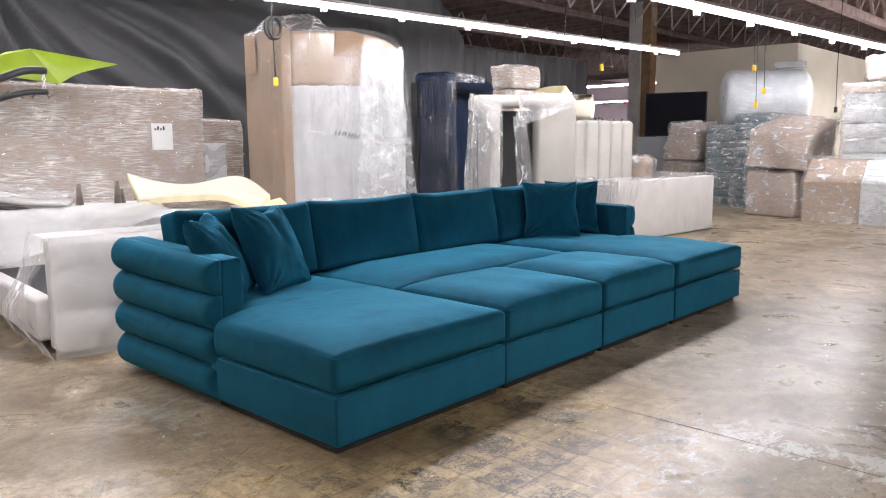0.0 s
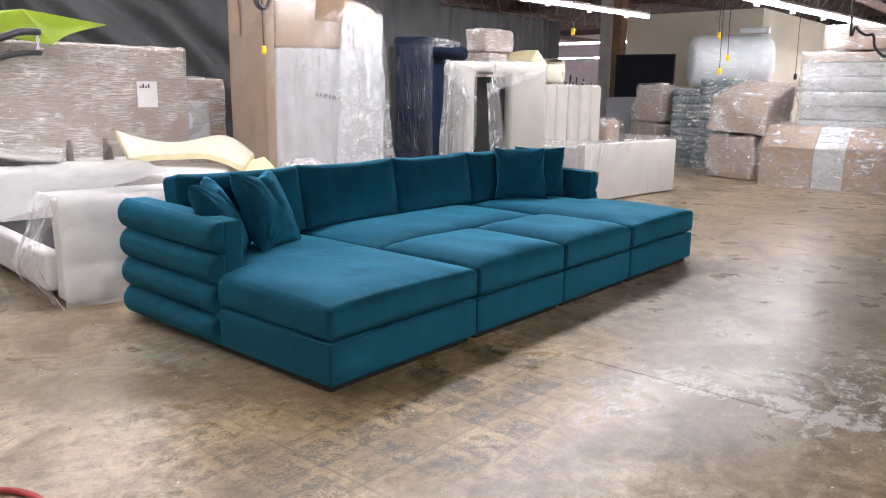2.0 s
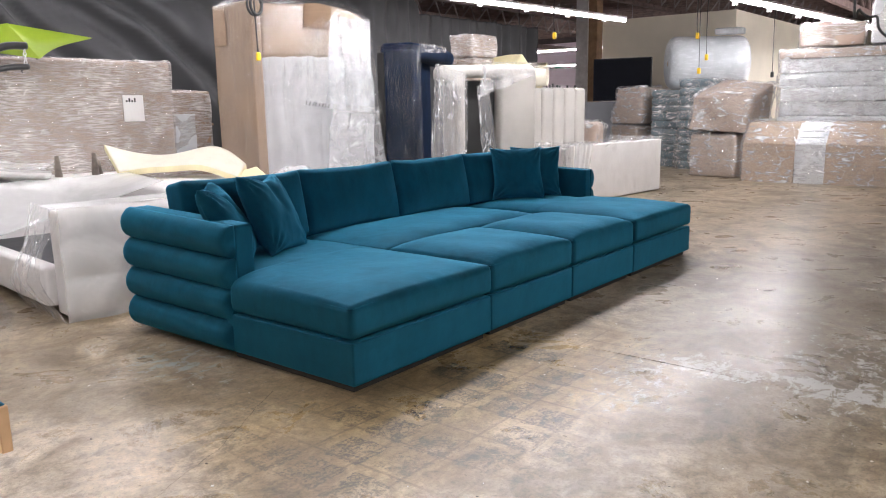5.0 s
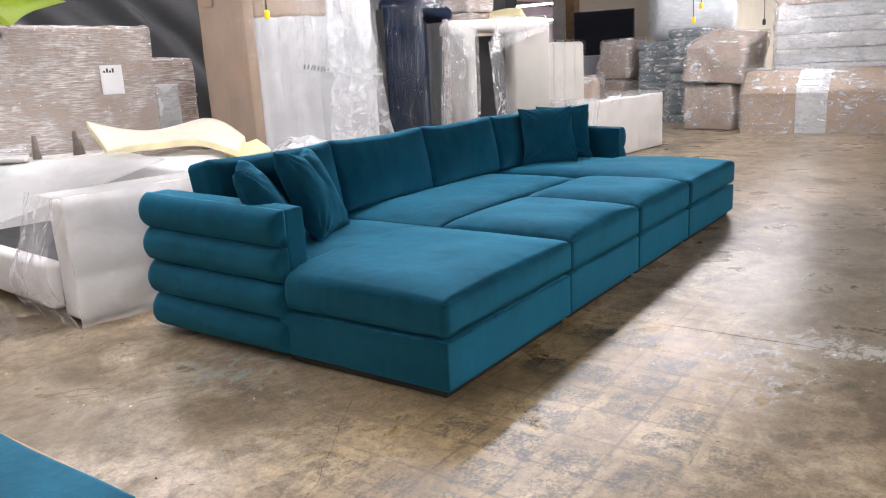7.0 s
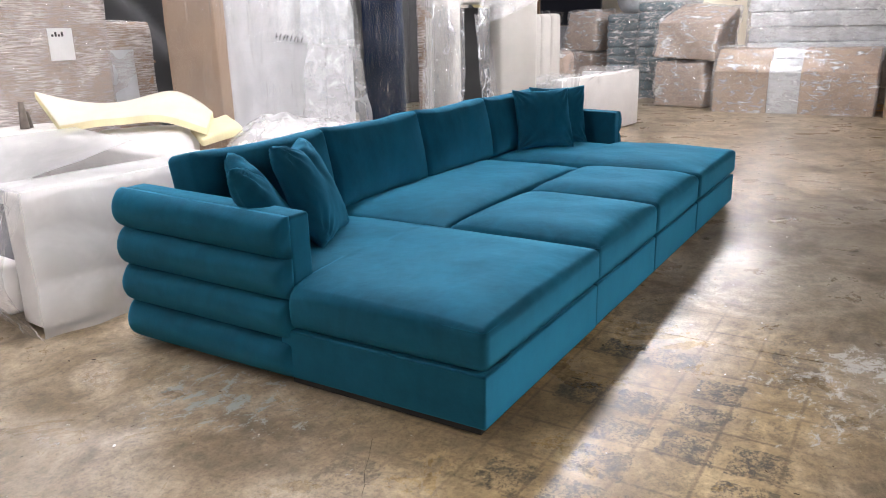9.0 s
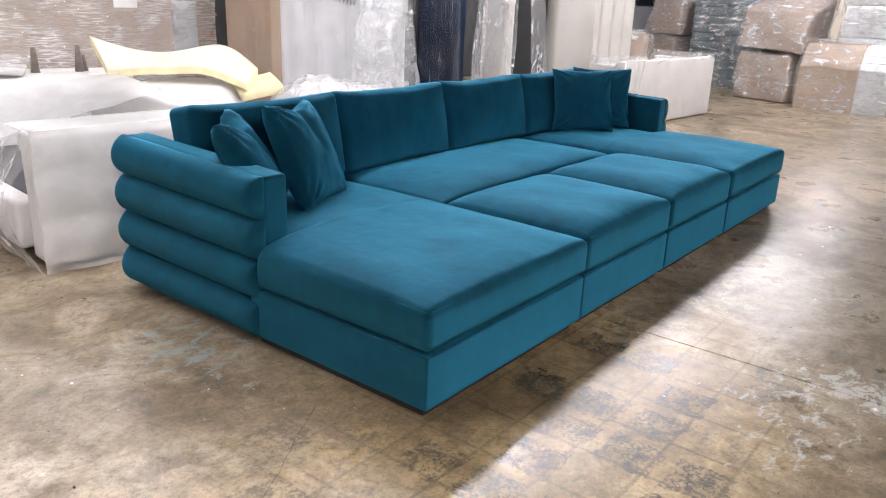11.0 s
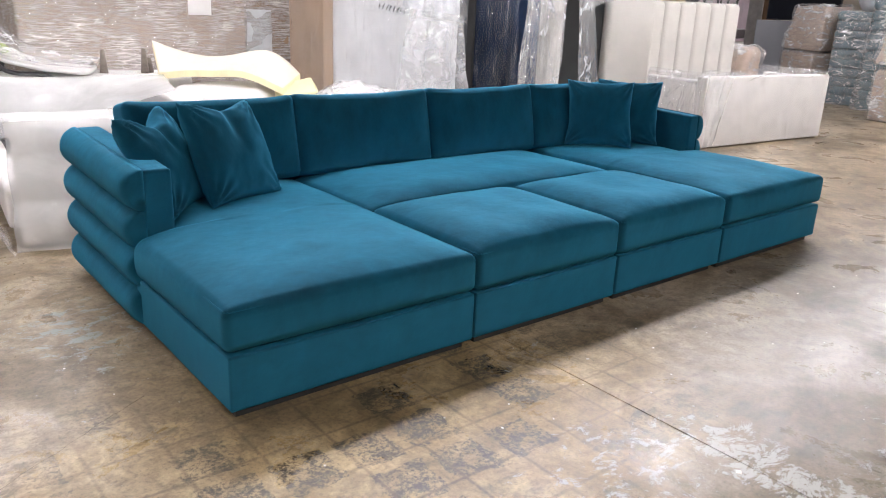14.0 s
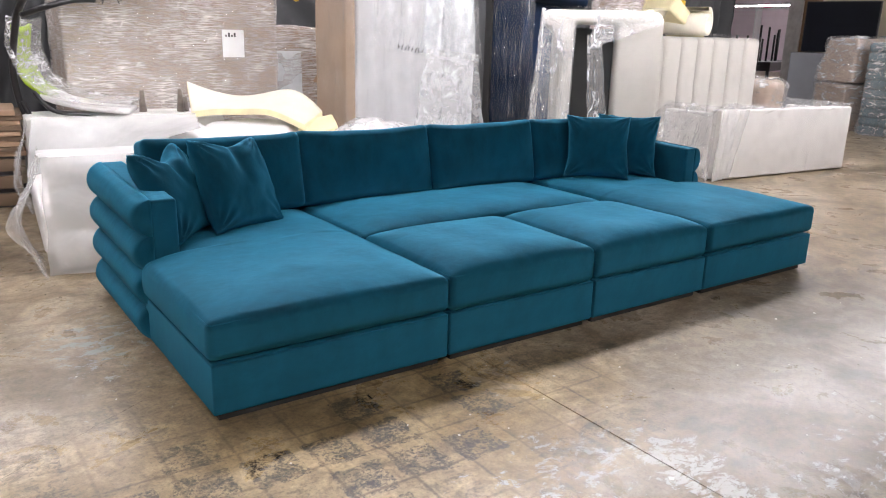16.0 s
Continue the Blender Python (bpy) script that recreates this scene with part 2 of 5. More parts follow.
    rough = ramp(n, l, mixed(n, l, 0.15, mid, grit), [(0.34, 0.42), (0.66, 0.23)])
    l.new(rough, p.inputs["Roughness"])
    p.inputs["Specular IOR Level"].default_value = 0.62
    first = bumped(n, l, p, fine, 0.07, 0.01)
    bumped(n, l, p, mixed(n, l, 0.5, flake, grit), 0.12, 0.003, first)
    return m


def emitter(name, colour, strength):
    m, n, l, p = material(name)
    p.inputs["Base Color"].default_value = (0.9, 0.9, 0.9, 1)
    p.inputs["Emission Color"].default_value = (*colour, 1)
    p.inputs["Emission Strength"].default_value = strength
    return m


TEAL = velvet("teal_velvet", (0.0016, 0.0435, 0.0755), 0.52, (0.06, 0.45, 0.73), 0.9)
NAVY = velvet("navy_velvet", (0.003, 0.011, 0.034), 0.06, (0.2, 0.35, 0.7))
CREAM = plain("cream_fabric", (0.48, 0.46, 0.425), 0.85, 0, 0.06, 4, 300, 0.2)
WHITE_FOAM = plain("white_wadding", (0.72, 0.705, 0.695), 0.8, 0, 0.06, 7, 60, 0.35)
YELLOW_FOAM = plain("yellow_foam", (0.80, 0.72, 0.45), 0.9, 0, 0.08, 8, 200, 0.3)
CREAM_FOAM = plain("cream_foam", (0.76, 0.715, 0.60), 0.9, 0, 0.06, 8, 200, 0.3)
GREY_FABRIC = plain("grey_blue_fabric", (0.095, 0.145, 0.17), 0.85, 0, 0.15, 5, 250, 0.2)
GREY_PACK = plain("grey_foam_wrap", (0.50, 0.52, 0.54), 0.7, 0, 0.15, 5, 80, 0.2)
CHARCOAL = plain("charcoal_lining", (0.06, 0.06, 0.065), 0.85, 0, 0.2, 5, 150, 0.2)
CURTAIN = plain("grey_curtain", (0.047, 0.048, 0.051), 0.8, 0, 0.16, 1.2, 200, 0.15)
CARD = cardboard_mat("cardboard")
CARD_DARK = cardboard_mat("cardboard_dark", (0.27, 0.175, 0.11))
CARD_OLD = cardboard_mat("cardboard_old", (0.11, 0.07, 0.042))
CARD_GREY = cardboard_mat("cardboard_under_film", (0.35, 0.27, 0.222))
PAPER = plain("white_paper", (0.85, 0.85, 0.85), 0.7, 0, 0.04)
INK = plain("ink", (0.03, 0.03, 0.035), 0.6, 0, 0.1)
BLACK = plain("black_metal", (0.018, 0.018, 0.02), 0.35, 0, 0.2)
BLACK_RUBBER = plain("black_rubber", (0.02, 0.02, 0.02), 0.6, 0, 0.2)
SCREEN = plain("dark_screen", (0.006, 0.007, 0.012), 0.55, 0, 0.1, 3, 40, 0.0)
SCREEN.node_tree.nodes["Principled BSDF"].inputs["Specular IOR Level"].default_value = 0.12
LIME = plain("lime_canvas", (0.29, 0.41, 0.025), 0.75, 0, 0.08, 4, 250, 0.2)
WOOD = plain("stained_leg_wood", (0.15, 0.125, 0.105), 0.5, 0, 0.25, 20, 60, 0.15)
PLY = plain("raw_plywood", (0.72, 0.52, 0.28), 0.65, 0, 0.15, 9, 80, 0.2)
TIMBER = plain("old_timber", (0.24, 0.17, 0.155), 0.8, 0, 0.3, 5, 60, 0.3)
PALE_TIMBER = plain("pale_bridging", (0.3, 0.26, 0.25), 0.8, 0, 0.2, 5, 60, 0.3)
COLUMN_WOOD = plain("column_wood", (0.26, 0.16, 0.09), 0.7, 0, 0.25, 6, 50, 0.2)
ROOF = plain("roof_deck", (0.09, 0.065, 0.062), 0.9, 0, 0.3, 3, 40, 0.3)
WALL = plain("cream_wall_paint", (0.82, 0.76, 0.64), 0.7, 0, 0.05, 1.5, 60, 0.08)
PINK_WALL = plain("pale_pink_wall", (0.72, 0.60, 0.66), 0.7, 0, 0.06, 1.5, 60, 0.08)
GREY_WALL = plain("grey_panel_paint", (0.30, 0.31, 0.34), 0.6, 0, 0.06, 2, 60, 0.08)
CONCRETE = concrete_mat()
STEEL = plain("white_enamel", (0.75, 0.75, 0.76), 0.4, 0.0, 0.06)
GALV = plain("galvanised_conduit", (0.45, 0.46, 0.48), 0.4, 0.7, 0.15)
YELLOW_PLASTIC = plain("yellow_plastic", (0.85, 0.55, 0.02), 0.4, 0, 0.05)
RED_RUBBER = plain("red_rubber", (0.42, 0.035, 0.04), 0.5, 0, 0.15)
BLUE_PLASTIC = plain("blue_plastic", (0.05, 0.08, 0.4), 0.4, 0, 0.1)
BUBBLE = film("bubble_wrap", 0.035, (0.45, 0.6), (0.5, 0.7), 0.15, stretch=(14, 3, 14), scale=1.6, strength=0.4, rough=0.2, tint=(0.86, 0.89, 0.92))
WRAP = film("stretch_wrap", 0.07, (0.16, 0.30), (0.44, 0.66), 0.5, (0.22, 0.62), 2.6, (8, 8, 150), 1.0, 0.8, 0.16, (0.90, 0.85, 0.83), lines=0.12, crease=(4, 4, 17, 0.28))
CRINKLE = film("crinkled_wrap", 0.10, (0.03, 0.2), (0.5, 0.66), 0.55, (0.36, 0.6), 3.0, (3.5, 3.5, 13), 1.4, 1.0, 0.2, crease=(7, 7, 11, 0.6))
GATHER = film("gathered_polythene", 0.04, (0.0, 0.04), (0.60, 0.68), 0.35, (0.40, 0.62), 2.6, (46, 46, 2.2), 1.0, 0.9, 0.1, crease=(24, 24, 1.2, 0.35))
TAUT = film("taut_polythene", 0.13, (0.05, 0.2), (0.56, 0.7), 0.3, (0.4, 0.6), 2.0, (4, 7, 5), 1.0, 0.9, 0.16)
GLINT = film("crumpled_polythene", 0.07, (0.22, 0.36), (0.52, 0.70), 0.25, (0.35, 0.55), 3.0, (6, 6, 5), 1.5, 1.0, 0.12)
SHEET = film("loose_polythene", 0.05, (0.0, 0.05), (0.62, 0.72), 0.15, (0.45, 0.62), 2.2, (4, 4, 2.2), 1.0, 0.45, 0.07)
PLEAT = film("pleated_polythene", 0.05, (0.02, 0.10), (0.56, 0.70), 0.3, (0.40, 0.62), 2.0, (34, 34, 1.7), 1.0, 0.9, 0.1)
CLEAR = film("clear_polythene", 0.08, (0.12, 0.24), (0.58, 0.72), 0.28, (0.36, 0.58), 2.4, (30, 30, 1.6), 1.0, 0.9, 0.09, crease=(10, 10, 1.8, 0.6))
MILKY = film("milky_polythene", 0.08, (0.30, 0.38), (0.60, 0.74), 0.12, (0.4, 0.6), 2.4, (3.4, 3.4, 2.6), 1.1, 0.5, 0.16)
GLOW = emitter("fluorescent_tube", (0.985, 0.95, 0.985), TUBE * 0.72)
# same tubes, strength set per row to balance the light; the last is fill
GLOW_STRONG = emitter("strong_fluorescent_tube", (0.985, 0.95, 0.985), TUBE * 1.32)
GLOW_FILL = emitter("fill_fluorescent_tube", (0.985, 0.95, 0.985), TUBE * 0.88)


# ---- mesh helpers ----
def mesh_of(verts, faces, smooth=True):
    me = bpy.data.meshes.new("mesh")
    me.from_pydata([tuple(v) for v in verts], [], faces)
    me.validate()
    if smooth:
        me.shade_smooth()
    return me


def finish(bm, smooth=False):
    me = bpy.data.meshes.new("mesh")
    bmesh.ops.recalc_face_normals(bm, faces=bm.faces)
    bm.to_mesh(me)
    bm.free()
    if smooth:
        me.shade_smooth()
    return me


def thing(name, m, label, category, group="", kind=""):
    ob = new(name)
    ob.empty_display_size = 0.1
    ob.matrix_world = m
    return tagged(ob, label, category, group, kind)


def part(name, me, mat, parent, label="", m=None):
    if isinstance(me, bmesh.types.BMesh):
        me = finish(me)
    ob = new(name, me)
    if not me.materials:
        me.materials.append(mat)
    ob.parent = parent
    if m is not None:
        ob.matrix_basis = m
    return tagged(ob, label)


def solo(name, me, mat, m, label, category, group="", kind=""):
    if isinstance(me, bmesh.types.BMesh):
        me = finish(me)
    ob = new(name, me)
    me.materials.append(mat)
    ob.matrix_world = m
    return tagged(ob, label, category, group, kind)


def steps(half, r, k, n):
    """Positions along one axis of a rounded box: dense within r of the ends."""
    ends = [half - r + r * i / k for i in range(k + 1)]
    mid = [(-half + r) + (2 * half - 2 * r) * i / n for i in range(1, n)]
    return [-e for e in reversed(ends)] + mid + ends


def soft_box(size, r, k=3, n=(4, 4, 4), warp=None):
    """A rounded box that stands on z = 0, each face a grid, bent by warp(x, y, z, u, v, w) with u, v, w from -1 to 1."""
    half = [s / 2 for s in size]
    r = min(r, min(half) * 0.98)
    axes = [steps(h, r, k, max(1, c)) for h, c in zip(half, n)]
    index, verts, faces = {}, [], []

    def vert(i, j, q):
        key = (i, j, q)
        if key not in index:
            p = [axes[0][i], axes[1][j], axes[2][q]]
            inner = [max(-(h - r), min(h - r, c)) for c, h in zip(p, half)]
            d = [a - b for a, b in zip(p, inner)]
            length = math.sqrt(sum(c * c for c in d))
            if length > 1e-9:
                # cube shell to sphere shell
                big = max(abs(c) for c in d)
                p = [b + c / length * big for b, c in zip(inner, d)]
            uvw = [c / h for c, h in zip(p, half)]
            p[2] += half[2]
            if warp:
                p = warp(*p, *uvw)
            index[key] = len(verts)
            verts.append(tuple(p))
        return index[key]

    N = [len(a) - 1 for a in axes]
    for i in range(N[0]):
        for j in range(N[1]):
            faces.append((vert(i, j, 0), vert(i, j + 1, 0), vert(i + 1, j + 1, 0), vert(i + 1, j, 0)))
            faces.append((vert(i, j, N[2]), vert(i + 1, j, N[2]), vert(i + 1, j + 1, N[2]), vert(i, j + 1, N[2])))
        for q in range(N[2]):
            faces.append((vert(i, 0, q), vert(i + 1, 0, q), vert(i + 1, 0, q + 1), vert(i, 0, q + 1)))
            faces.append((vert(i, N[1], q), vert(i, N[1], q + 1), vert(i + 1, N[1], q + 1), vert(i + 1, N[1], q)))
    for j in range(N[1]):
        for q in range(N[2]):
            faces.append((vert(0, j, q), vert(0, j, q + 1), vert(0, j + 1, q + 1), vert(0, j + 1, q)))
            faces.append((vert(N[0], j, q), vert(N[0], j + 1, q), vert(N[0], j + 1, q + 1), vert(N[0], j, q + 1)))
    return mesh_of(verts, faces)


def wobble(amount, scale, seed=0.0):
    def warp(x, y, z, u, v, w):
        d = noise.noise_vector((x * scale + seed, y * scale - seed, z * scale + 2 * seed))
        return (x + d[0] * amount, y + d[1] * amount, z + d[2] * amount * min(1, max(0, z * 8)))
    return warp


def cushion(size, r=0.05, crown=0.03, sag=0.006, seed=0.0, n=(14, 14, 5)):
    def warp(x, y, z, u, v, w):
        dome = (1 - u ** 6) * (1 - v ** 6)
        z += crown * dome * max(0, w) ** 0.5 if w > 0 else 0
        d = noise.noise((x * 4 + seed, y * 4, z * 4))
        z += sag * d * (1 if w > 0 else 0)
        bulge = 0.012 * (1 - w * w)
        x += bulge * u * (1 - v * v) if abs(u) > 0.9 else 0
        y += bulge * v * (1 - u * u) if abs(v) > 0.9 else 0
        return (x, y, z)
    return soft_box(size, r, 4, n, warp)


def cyl(radius, length, seg=12, axis="z", top=None):
    bm = bmesh.new()
    bmesh.ops.create_cone(bm, cap_ends=True, segments=seg, radius1=radius, radius2=radius if top is None else top, depth=length)
    bmesh.ops.translate(bm, vec=(0, 0, length / 2), verts=bm.verts)
    if axis == "x":
        bmesh.ops.rotate(bm, cent=(0, 0, 0), matrix=Matrix.Rotation(radians(90), 3, "Y"), verts=bm.verts)
    if axis == "y":
        bmesh.ops.rotate(bm, cent=(0, 0, 0), matrix=Matrix.Rotation(radians(-90), 3, "X"), verts=bm.verts)
    me = finish(bm)
    for poly in me.polygons:
        poly.use_smooth = len(poly.vertices) == 4
    return me


def tube(points, radius, seg=8, rings=6, closed=False):
    """A round tube along a smooth line through the points."""
    pts = [Vector(p) for p in points]
    line = []
    for a in range(len(pts) - 1):
        p0, p1, p2, p3 = pts[max(a - 1, 0)], pts[a], pts[a + 1], pts[min(a + 2, len(pts) - 1)]
        for s in range(rings):
            t = s / rings
            line.append(0.5 * ((2 * p1) + (p2 - p0) * t + (2 * p0 - 5 * p1 + 4 * p2 - p3) * t * t + (3 * p1 - p0 - 3 * p2 + p3) * t ** 3))
    line.append(pts[-1])
    verts, faces, side = [], [], None
    for i, p in enumerate(line):
        d = (line[min(i + 1, len(line) - 1)] - line[max(i - 1, 0)]).normalized()
        if side is None:
            side = d.orthogonal().normalized()
        side = (side - d * side.dot(d)).normalized()
        up = d.cross(side)
        for k in range(seg):
            a = 2 * math.pi * k / seg
            verts.append(p + radius * (math.cos(a) * side + math.sin(a) * up))
        if i:
            for k in range(seg):
                b, c = (i - 1) * seg, i * seg
                faces.append((b + k, b + (k + 1) % seg, c + (k + 1) % seg, c + k))
    faces.append(tuple(range(seg - 1, -1, -1)))
    faces.append(tuple(range(len(verts) - seg, len(verts))))
    return mesh_of(verts, faces)


def slab(x0, x1, y0, y1, z0, z1, bevel=0.0):
    bm = bmesh.new()
    bmesh.ops.create_cube(bm, size=1)
    for v in bm.verts:
        v.co = Vector(((x0 + x1) / 2 + v.co.x * (x1 - x0), (y0 + y1) / 2 + v.co.y * (y1 - y0), (z0 + z1) / 2 + v.co.z * (z1 - z0)))
    if bevel:
        bmesh.ops.bevel(bm, geom=list(bm.edges), offset=bevel, segments=2, profile=0.5, affect="EDGES")
    return bm


def film_cover(sx, sy, z0, z1, flare=0.05, folds=14, depth=0.02, seed=0.0, top_sag=0.0, rows=16, cols=120, open_bottom=True):
    """A loose plastic cover over a block sx by sy: a wrinkled skirt with gathered folds, and a sagging top."""
    verts, faces = [], []
    hx, hy, r = sx / 2, sy / 2, 0.06

    def edge(a):
        c, s = math.cos(a), math.sin(a)
        k = (abs(c) ** 8 + abs(s) ** 8) ** (-1 / 8)
        return c * k, s * k
    for i in range(rows + 1):
        f = i / rows
        z = z1 + (z0 - z1) * f
        for j in range(cols):
            a = 2 * math.pi * j / cols
            ex, ey = edge(a)
            out = flare * f ** 1.5 + 0.012
            w = math.sin(a * folds + seed + 3 * noise.noise((f * 2, a, seed))) * depth * (0.25 + f)
            w += 0.6 * depth * noise.noise((ex * 5 + seed, ey * 5, z * 4))
            verts.append((ex * (hx + out + w), ey * (hy + out + w), z + 0.02 * noise.noise((ex * 3, ey * 3, seed)) * (f > 0.95)))
    for i in range(rows):
        for j in range(cols):
            b, c, j2 = i * cols, (i + 1) * cols, (j + 1) % cols
            faces.append((b + j, c + j, c + j2, b + j2))
    rings = 5
    start = len(verts)
    for q in range(1, rings + 1):
        g = 1 - q / rings
        for j in range(cols):
            x, y, _ = verts[j]
            n1 = noise.noise((x * g * 5 + seed, y * g * 5, 1.7))
            verts.append((x * g, y * g, z1 + 0.012 - top_sag * (1 - g * g) + 0.015 * n1))
    for q in range(rings):
        for j in range(cols):
            b = (start + (q - 1) * cols) if q else 0
            c = start + q * cols
            j2 = (j + 1) % cols
            faces.append((b + j, b + j2, c + j2, c + j))
    return mesh_of(verts, faces)


def pillow_mesh(size=0.5, thick=0.17, chop=0.0, seed=0.0, n=46):
    """A square knife-edged pillow in the x-z plane standing on z = 0, its faces towards -y and +y."""
    verts, faces, h = [], [], size / 2
    for side in (-1, 1):
        for i in range(n + 1):
            for j in range(n + 1):
                u, v = -1 + 2 * i / n, -1 + 2 * j / n
                pinch = 0.085
                x = h * u * (1 - pinch * (1 - v * v) * abs(u) ** 3)
                z = h * v * (1 - pinch * (1 - u * u) * abs(v) ** 3)
                t = (max(0, 1 - u ** 2) * max(0, 1 - v ** 2)) ** 0.38
                t *= 1 + 0.1 * noise.noise((u * 2.2 + seed, v * 2.2, side))
                corner = noise.noise((u * 6 + seed, v * 6, side * 3.0)) * 0.006 * (1 - t)
                rad = math.atan2(abs(abs(v) - 1.02), abs(abs(u) - 1.02))
                corner += 0.008 * math.sin(rad * 15 + seed * 3 + side) * min(1, 2.6 * abs(u * v) ** 2)
                corner += 0.002 * (0.3 - abs(noise.noise((u * 2.6 + seed, v * 1.3 + u, side * 2.0))))
                z -= chop * max(0.0, 1 - (u / 0.85) ** 2) ** 1.6 * max(0, v) ** 2
                y = side * (t * thick / 2 + corner * (0 if abs(u) == 1 or abs(v) == 1 else 1))
                if chop:
                    y *= 1 - 0.45 * math.exp(-(u / 0.16) ** 2) * max(0, v + 0.2)
                    x *= 1 - 1.3 * chop * max(0, v) ** 2
                # slump towards the seat
                x += 0.012 * noise.noise((v * 1.5 + seed, u, 0.3))
                verts.append((x, y, z + h))
    m = (n + 1) ** 2
    for s in range(2):
        for i in range(n):
            for j in range(n):
                a, b, c, d = (s * m + i * (n + 1) + j, s * m + (i + 1) * (n + 1) + j, s * m + (i + 1) * (n + 1) + j + 1, s * m + i * (n + 1) + j + 1)
                faces.append((a, b, c, d) if s == 0 else (d, c, b, a))
    bm = bmesh.new()
    me = mesh_of(verts, faces)
    bm.from_mesh(me)
    bmesh.ops.remove_doubles(bm, verts=bm.verts, dist=1e-4)
    return finish(bm, True)


def drape(top_a, top_b, low_a, low_b, folds, depth, seed, nu=60, nv=40, sag=0.0):
    """A loose sheet between an upper and a lower edge, gathered at the top, its folds opening downwards."""
    ta, tb, la, lb = Vector(top_a), Vector(top_b), Vector(low_a), Vector(low_b)
    normal = (tb - ta).cross(la - ta).normalized()
    verts, faces = [], []
    for i in range(nu + 1):
        for j in range(nv + 1):
            u, v = i / nu, j / nv
            p = ta.lerp(tb, u).lerp(la.lerp(lb, u), v)
            w = math.sin(u * folds * 6.28 + seed + 2.2 * noise.noise((u * 3, v * 1.6, seed))) * depth * (0.3 + 0.7 * v)
            w += depth * 0.6 * (0.5 - abs(noise.noise((u * 4.5 + seed, v * 3.2, seed))) * 2)
            edge = noise.noise((v * 4, seed, i // nu)) * 0.03 * (u in (0, 1)) + noise.noise((u * 6, seed, 3)) * 0.04 * (v == 1)
            p = p + normal * w + (tb - ta).normalized() * edge * v
            p.z -= sag * math.sin(u * math.pi) * math.sin(v * math.pi)
            verts.append(p)
    for i in range(nu):
        for j in range(nv):
            a = i * (nv + 1) + j
            faces.append((a, a + 1, a + nv + 2, a + nv + 1))
    return mesh_of(verts, faces)


# ---- structure: floor, walls, roof ----
TURN = -5.0   # the building stands five degrees off the sofa


def structure(name, me, mat, label, category, m=None):
    return solo(name, me, mat, m or Matrix(), label, category, kind="structure")


structure("ground", slab(-30, 60, -30, 40, -0.3, -0.02), plain("sub_floor", (0.05, 0.045, 0.04), 0.9), "dark ground under the concrete floor", "ground")
floor = thing("floor", Matrix(), "stained and polished brown-grey concrete warehouse floor with saw-cut joints", "floor", kind="structure")


def worn_slab(x0, x1, y0, y1):
    """A floor slab whose saw-cut edges along y are chipped."""
    n = 380 if x0 > -7 and x1 < 9 and y0 > -8 and y1 < 5 else 2
    bm = bmesh.new()

    def chip(x, y, s):
        c = noise.noise((x * 3, y * 9, 0)) * 0.5 + 0.5 * noise.noise((x * 3, y * 34, 5))
        return x + s * (0.005 * abs(c) + 0.05 * max(0, c - 0.34))
    left_edge = [(chip(x0, y0 + (y1 - y0) * i / n, 1), y0 + (y1 - y0) * i / n) for i in range(n + 1)]
    right_edge = [(chip(x1, y0 + (y1 - y0) * i / n, -1), y0 + (y1 - y0) * i / n) for i in range(n, -1, -1)]
    outline = left_edge + right_edge
    top = [bm.verts.new((x, y, 0)) for x, y in outline]
    low = [bm.verts.new((x, y, -0.12)) for x, y in outline]
    for i in range(n):
        a, b = i, 2 * n + 1 - i
        bm.faces.new((top[a], top[b], top[b - 1], top[a + 1]))
    for i in range(len(top)):
        k = (i + 1) % len(top)
        bm.faces.new((top[i], top[k], low[k], low[i]))
    return bm


XS, YS = [-12, -6.2, -2.5, 1.249, 5.0, 8.8, 12.6, 16.4, 21, 40], [-12, -5.0, 4.6, 13, 30]
for i in range(len(XS) - 1):
    for j in range(len(YS) - 1):
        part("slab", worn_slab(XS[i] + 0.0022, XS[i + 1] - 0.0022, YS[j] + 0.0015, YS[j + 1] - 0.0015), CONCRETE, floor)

structure("wall_south", slab(-12, 40, -12, -11.8, 0, 5), WALL, "plain cream painted warehouse wall", "wall")
structure("wall_west", slab(-12, -11.8, -11.8, 30, 0, 5), WALL, "plain cream painted warehouse wall", "wall")
structure("wall_north", slab(-11.8, 40, 30, 30.2, 0, 5), PINK_WALL, "plain pale warehouse wall far off", "wall")
structure("wall_east", slab(40, 40.2, -12, 30.2, 0, 5), WALL, "plain cream painted warehouse wall", "wall")
structure("partition_wall", slab(15.7, 15.85, 3.55, 6.84, 0, 3.28), WALL, "cream painted partition wall of an office box", "wall")
structure("partition_wall_side", slab(15.85, 39.9, 3.55, 3.7, 0, 3.28), WALL, "cream painted partition wall of an office box", "wall")
structure("far_wall", slab(38.0, 38.2, 6, 29.9, 0, 4.7), PINK_WALL, "pale pinkish wall of the room beyond", "wall")

# roof: dark deck, joists, beams and slanting bridging
structure("ceiling", slab(-12, 40, -12, 30.2, 4.75, 4.9), ROOF, "dark timber roof deck", "ceiling")
joists = bmesh.new()


def beam(bm, a, b, w, h):
    a, b = Vector(a), Vector(b)
    d = (b - a).normalized()
    s = d.cross(Vector((0, 0, 1))).normalized() * w / 2
    u = s.cross(d).normalized() * h / 2
    ring = [bm.verts.new(p + k * s + q * u) for p in (a, b) for k, q in ((-1, -1), (1, -1), (1, 1), (-1, 1))]
    for f in ((0, 1, 2, 3), (7, 6, 5, 4), (0, 4, 5, 1), (1, 5, 6, 2), (2, 6, 7, 3), (3, 7, 4, 0)):
        bm.faces.new([ring[i] for i in f])


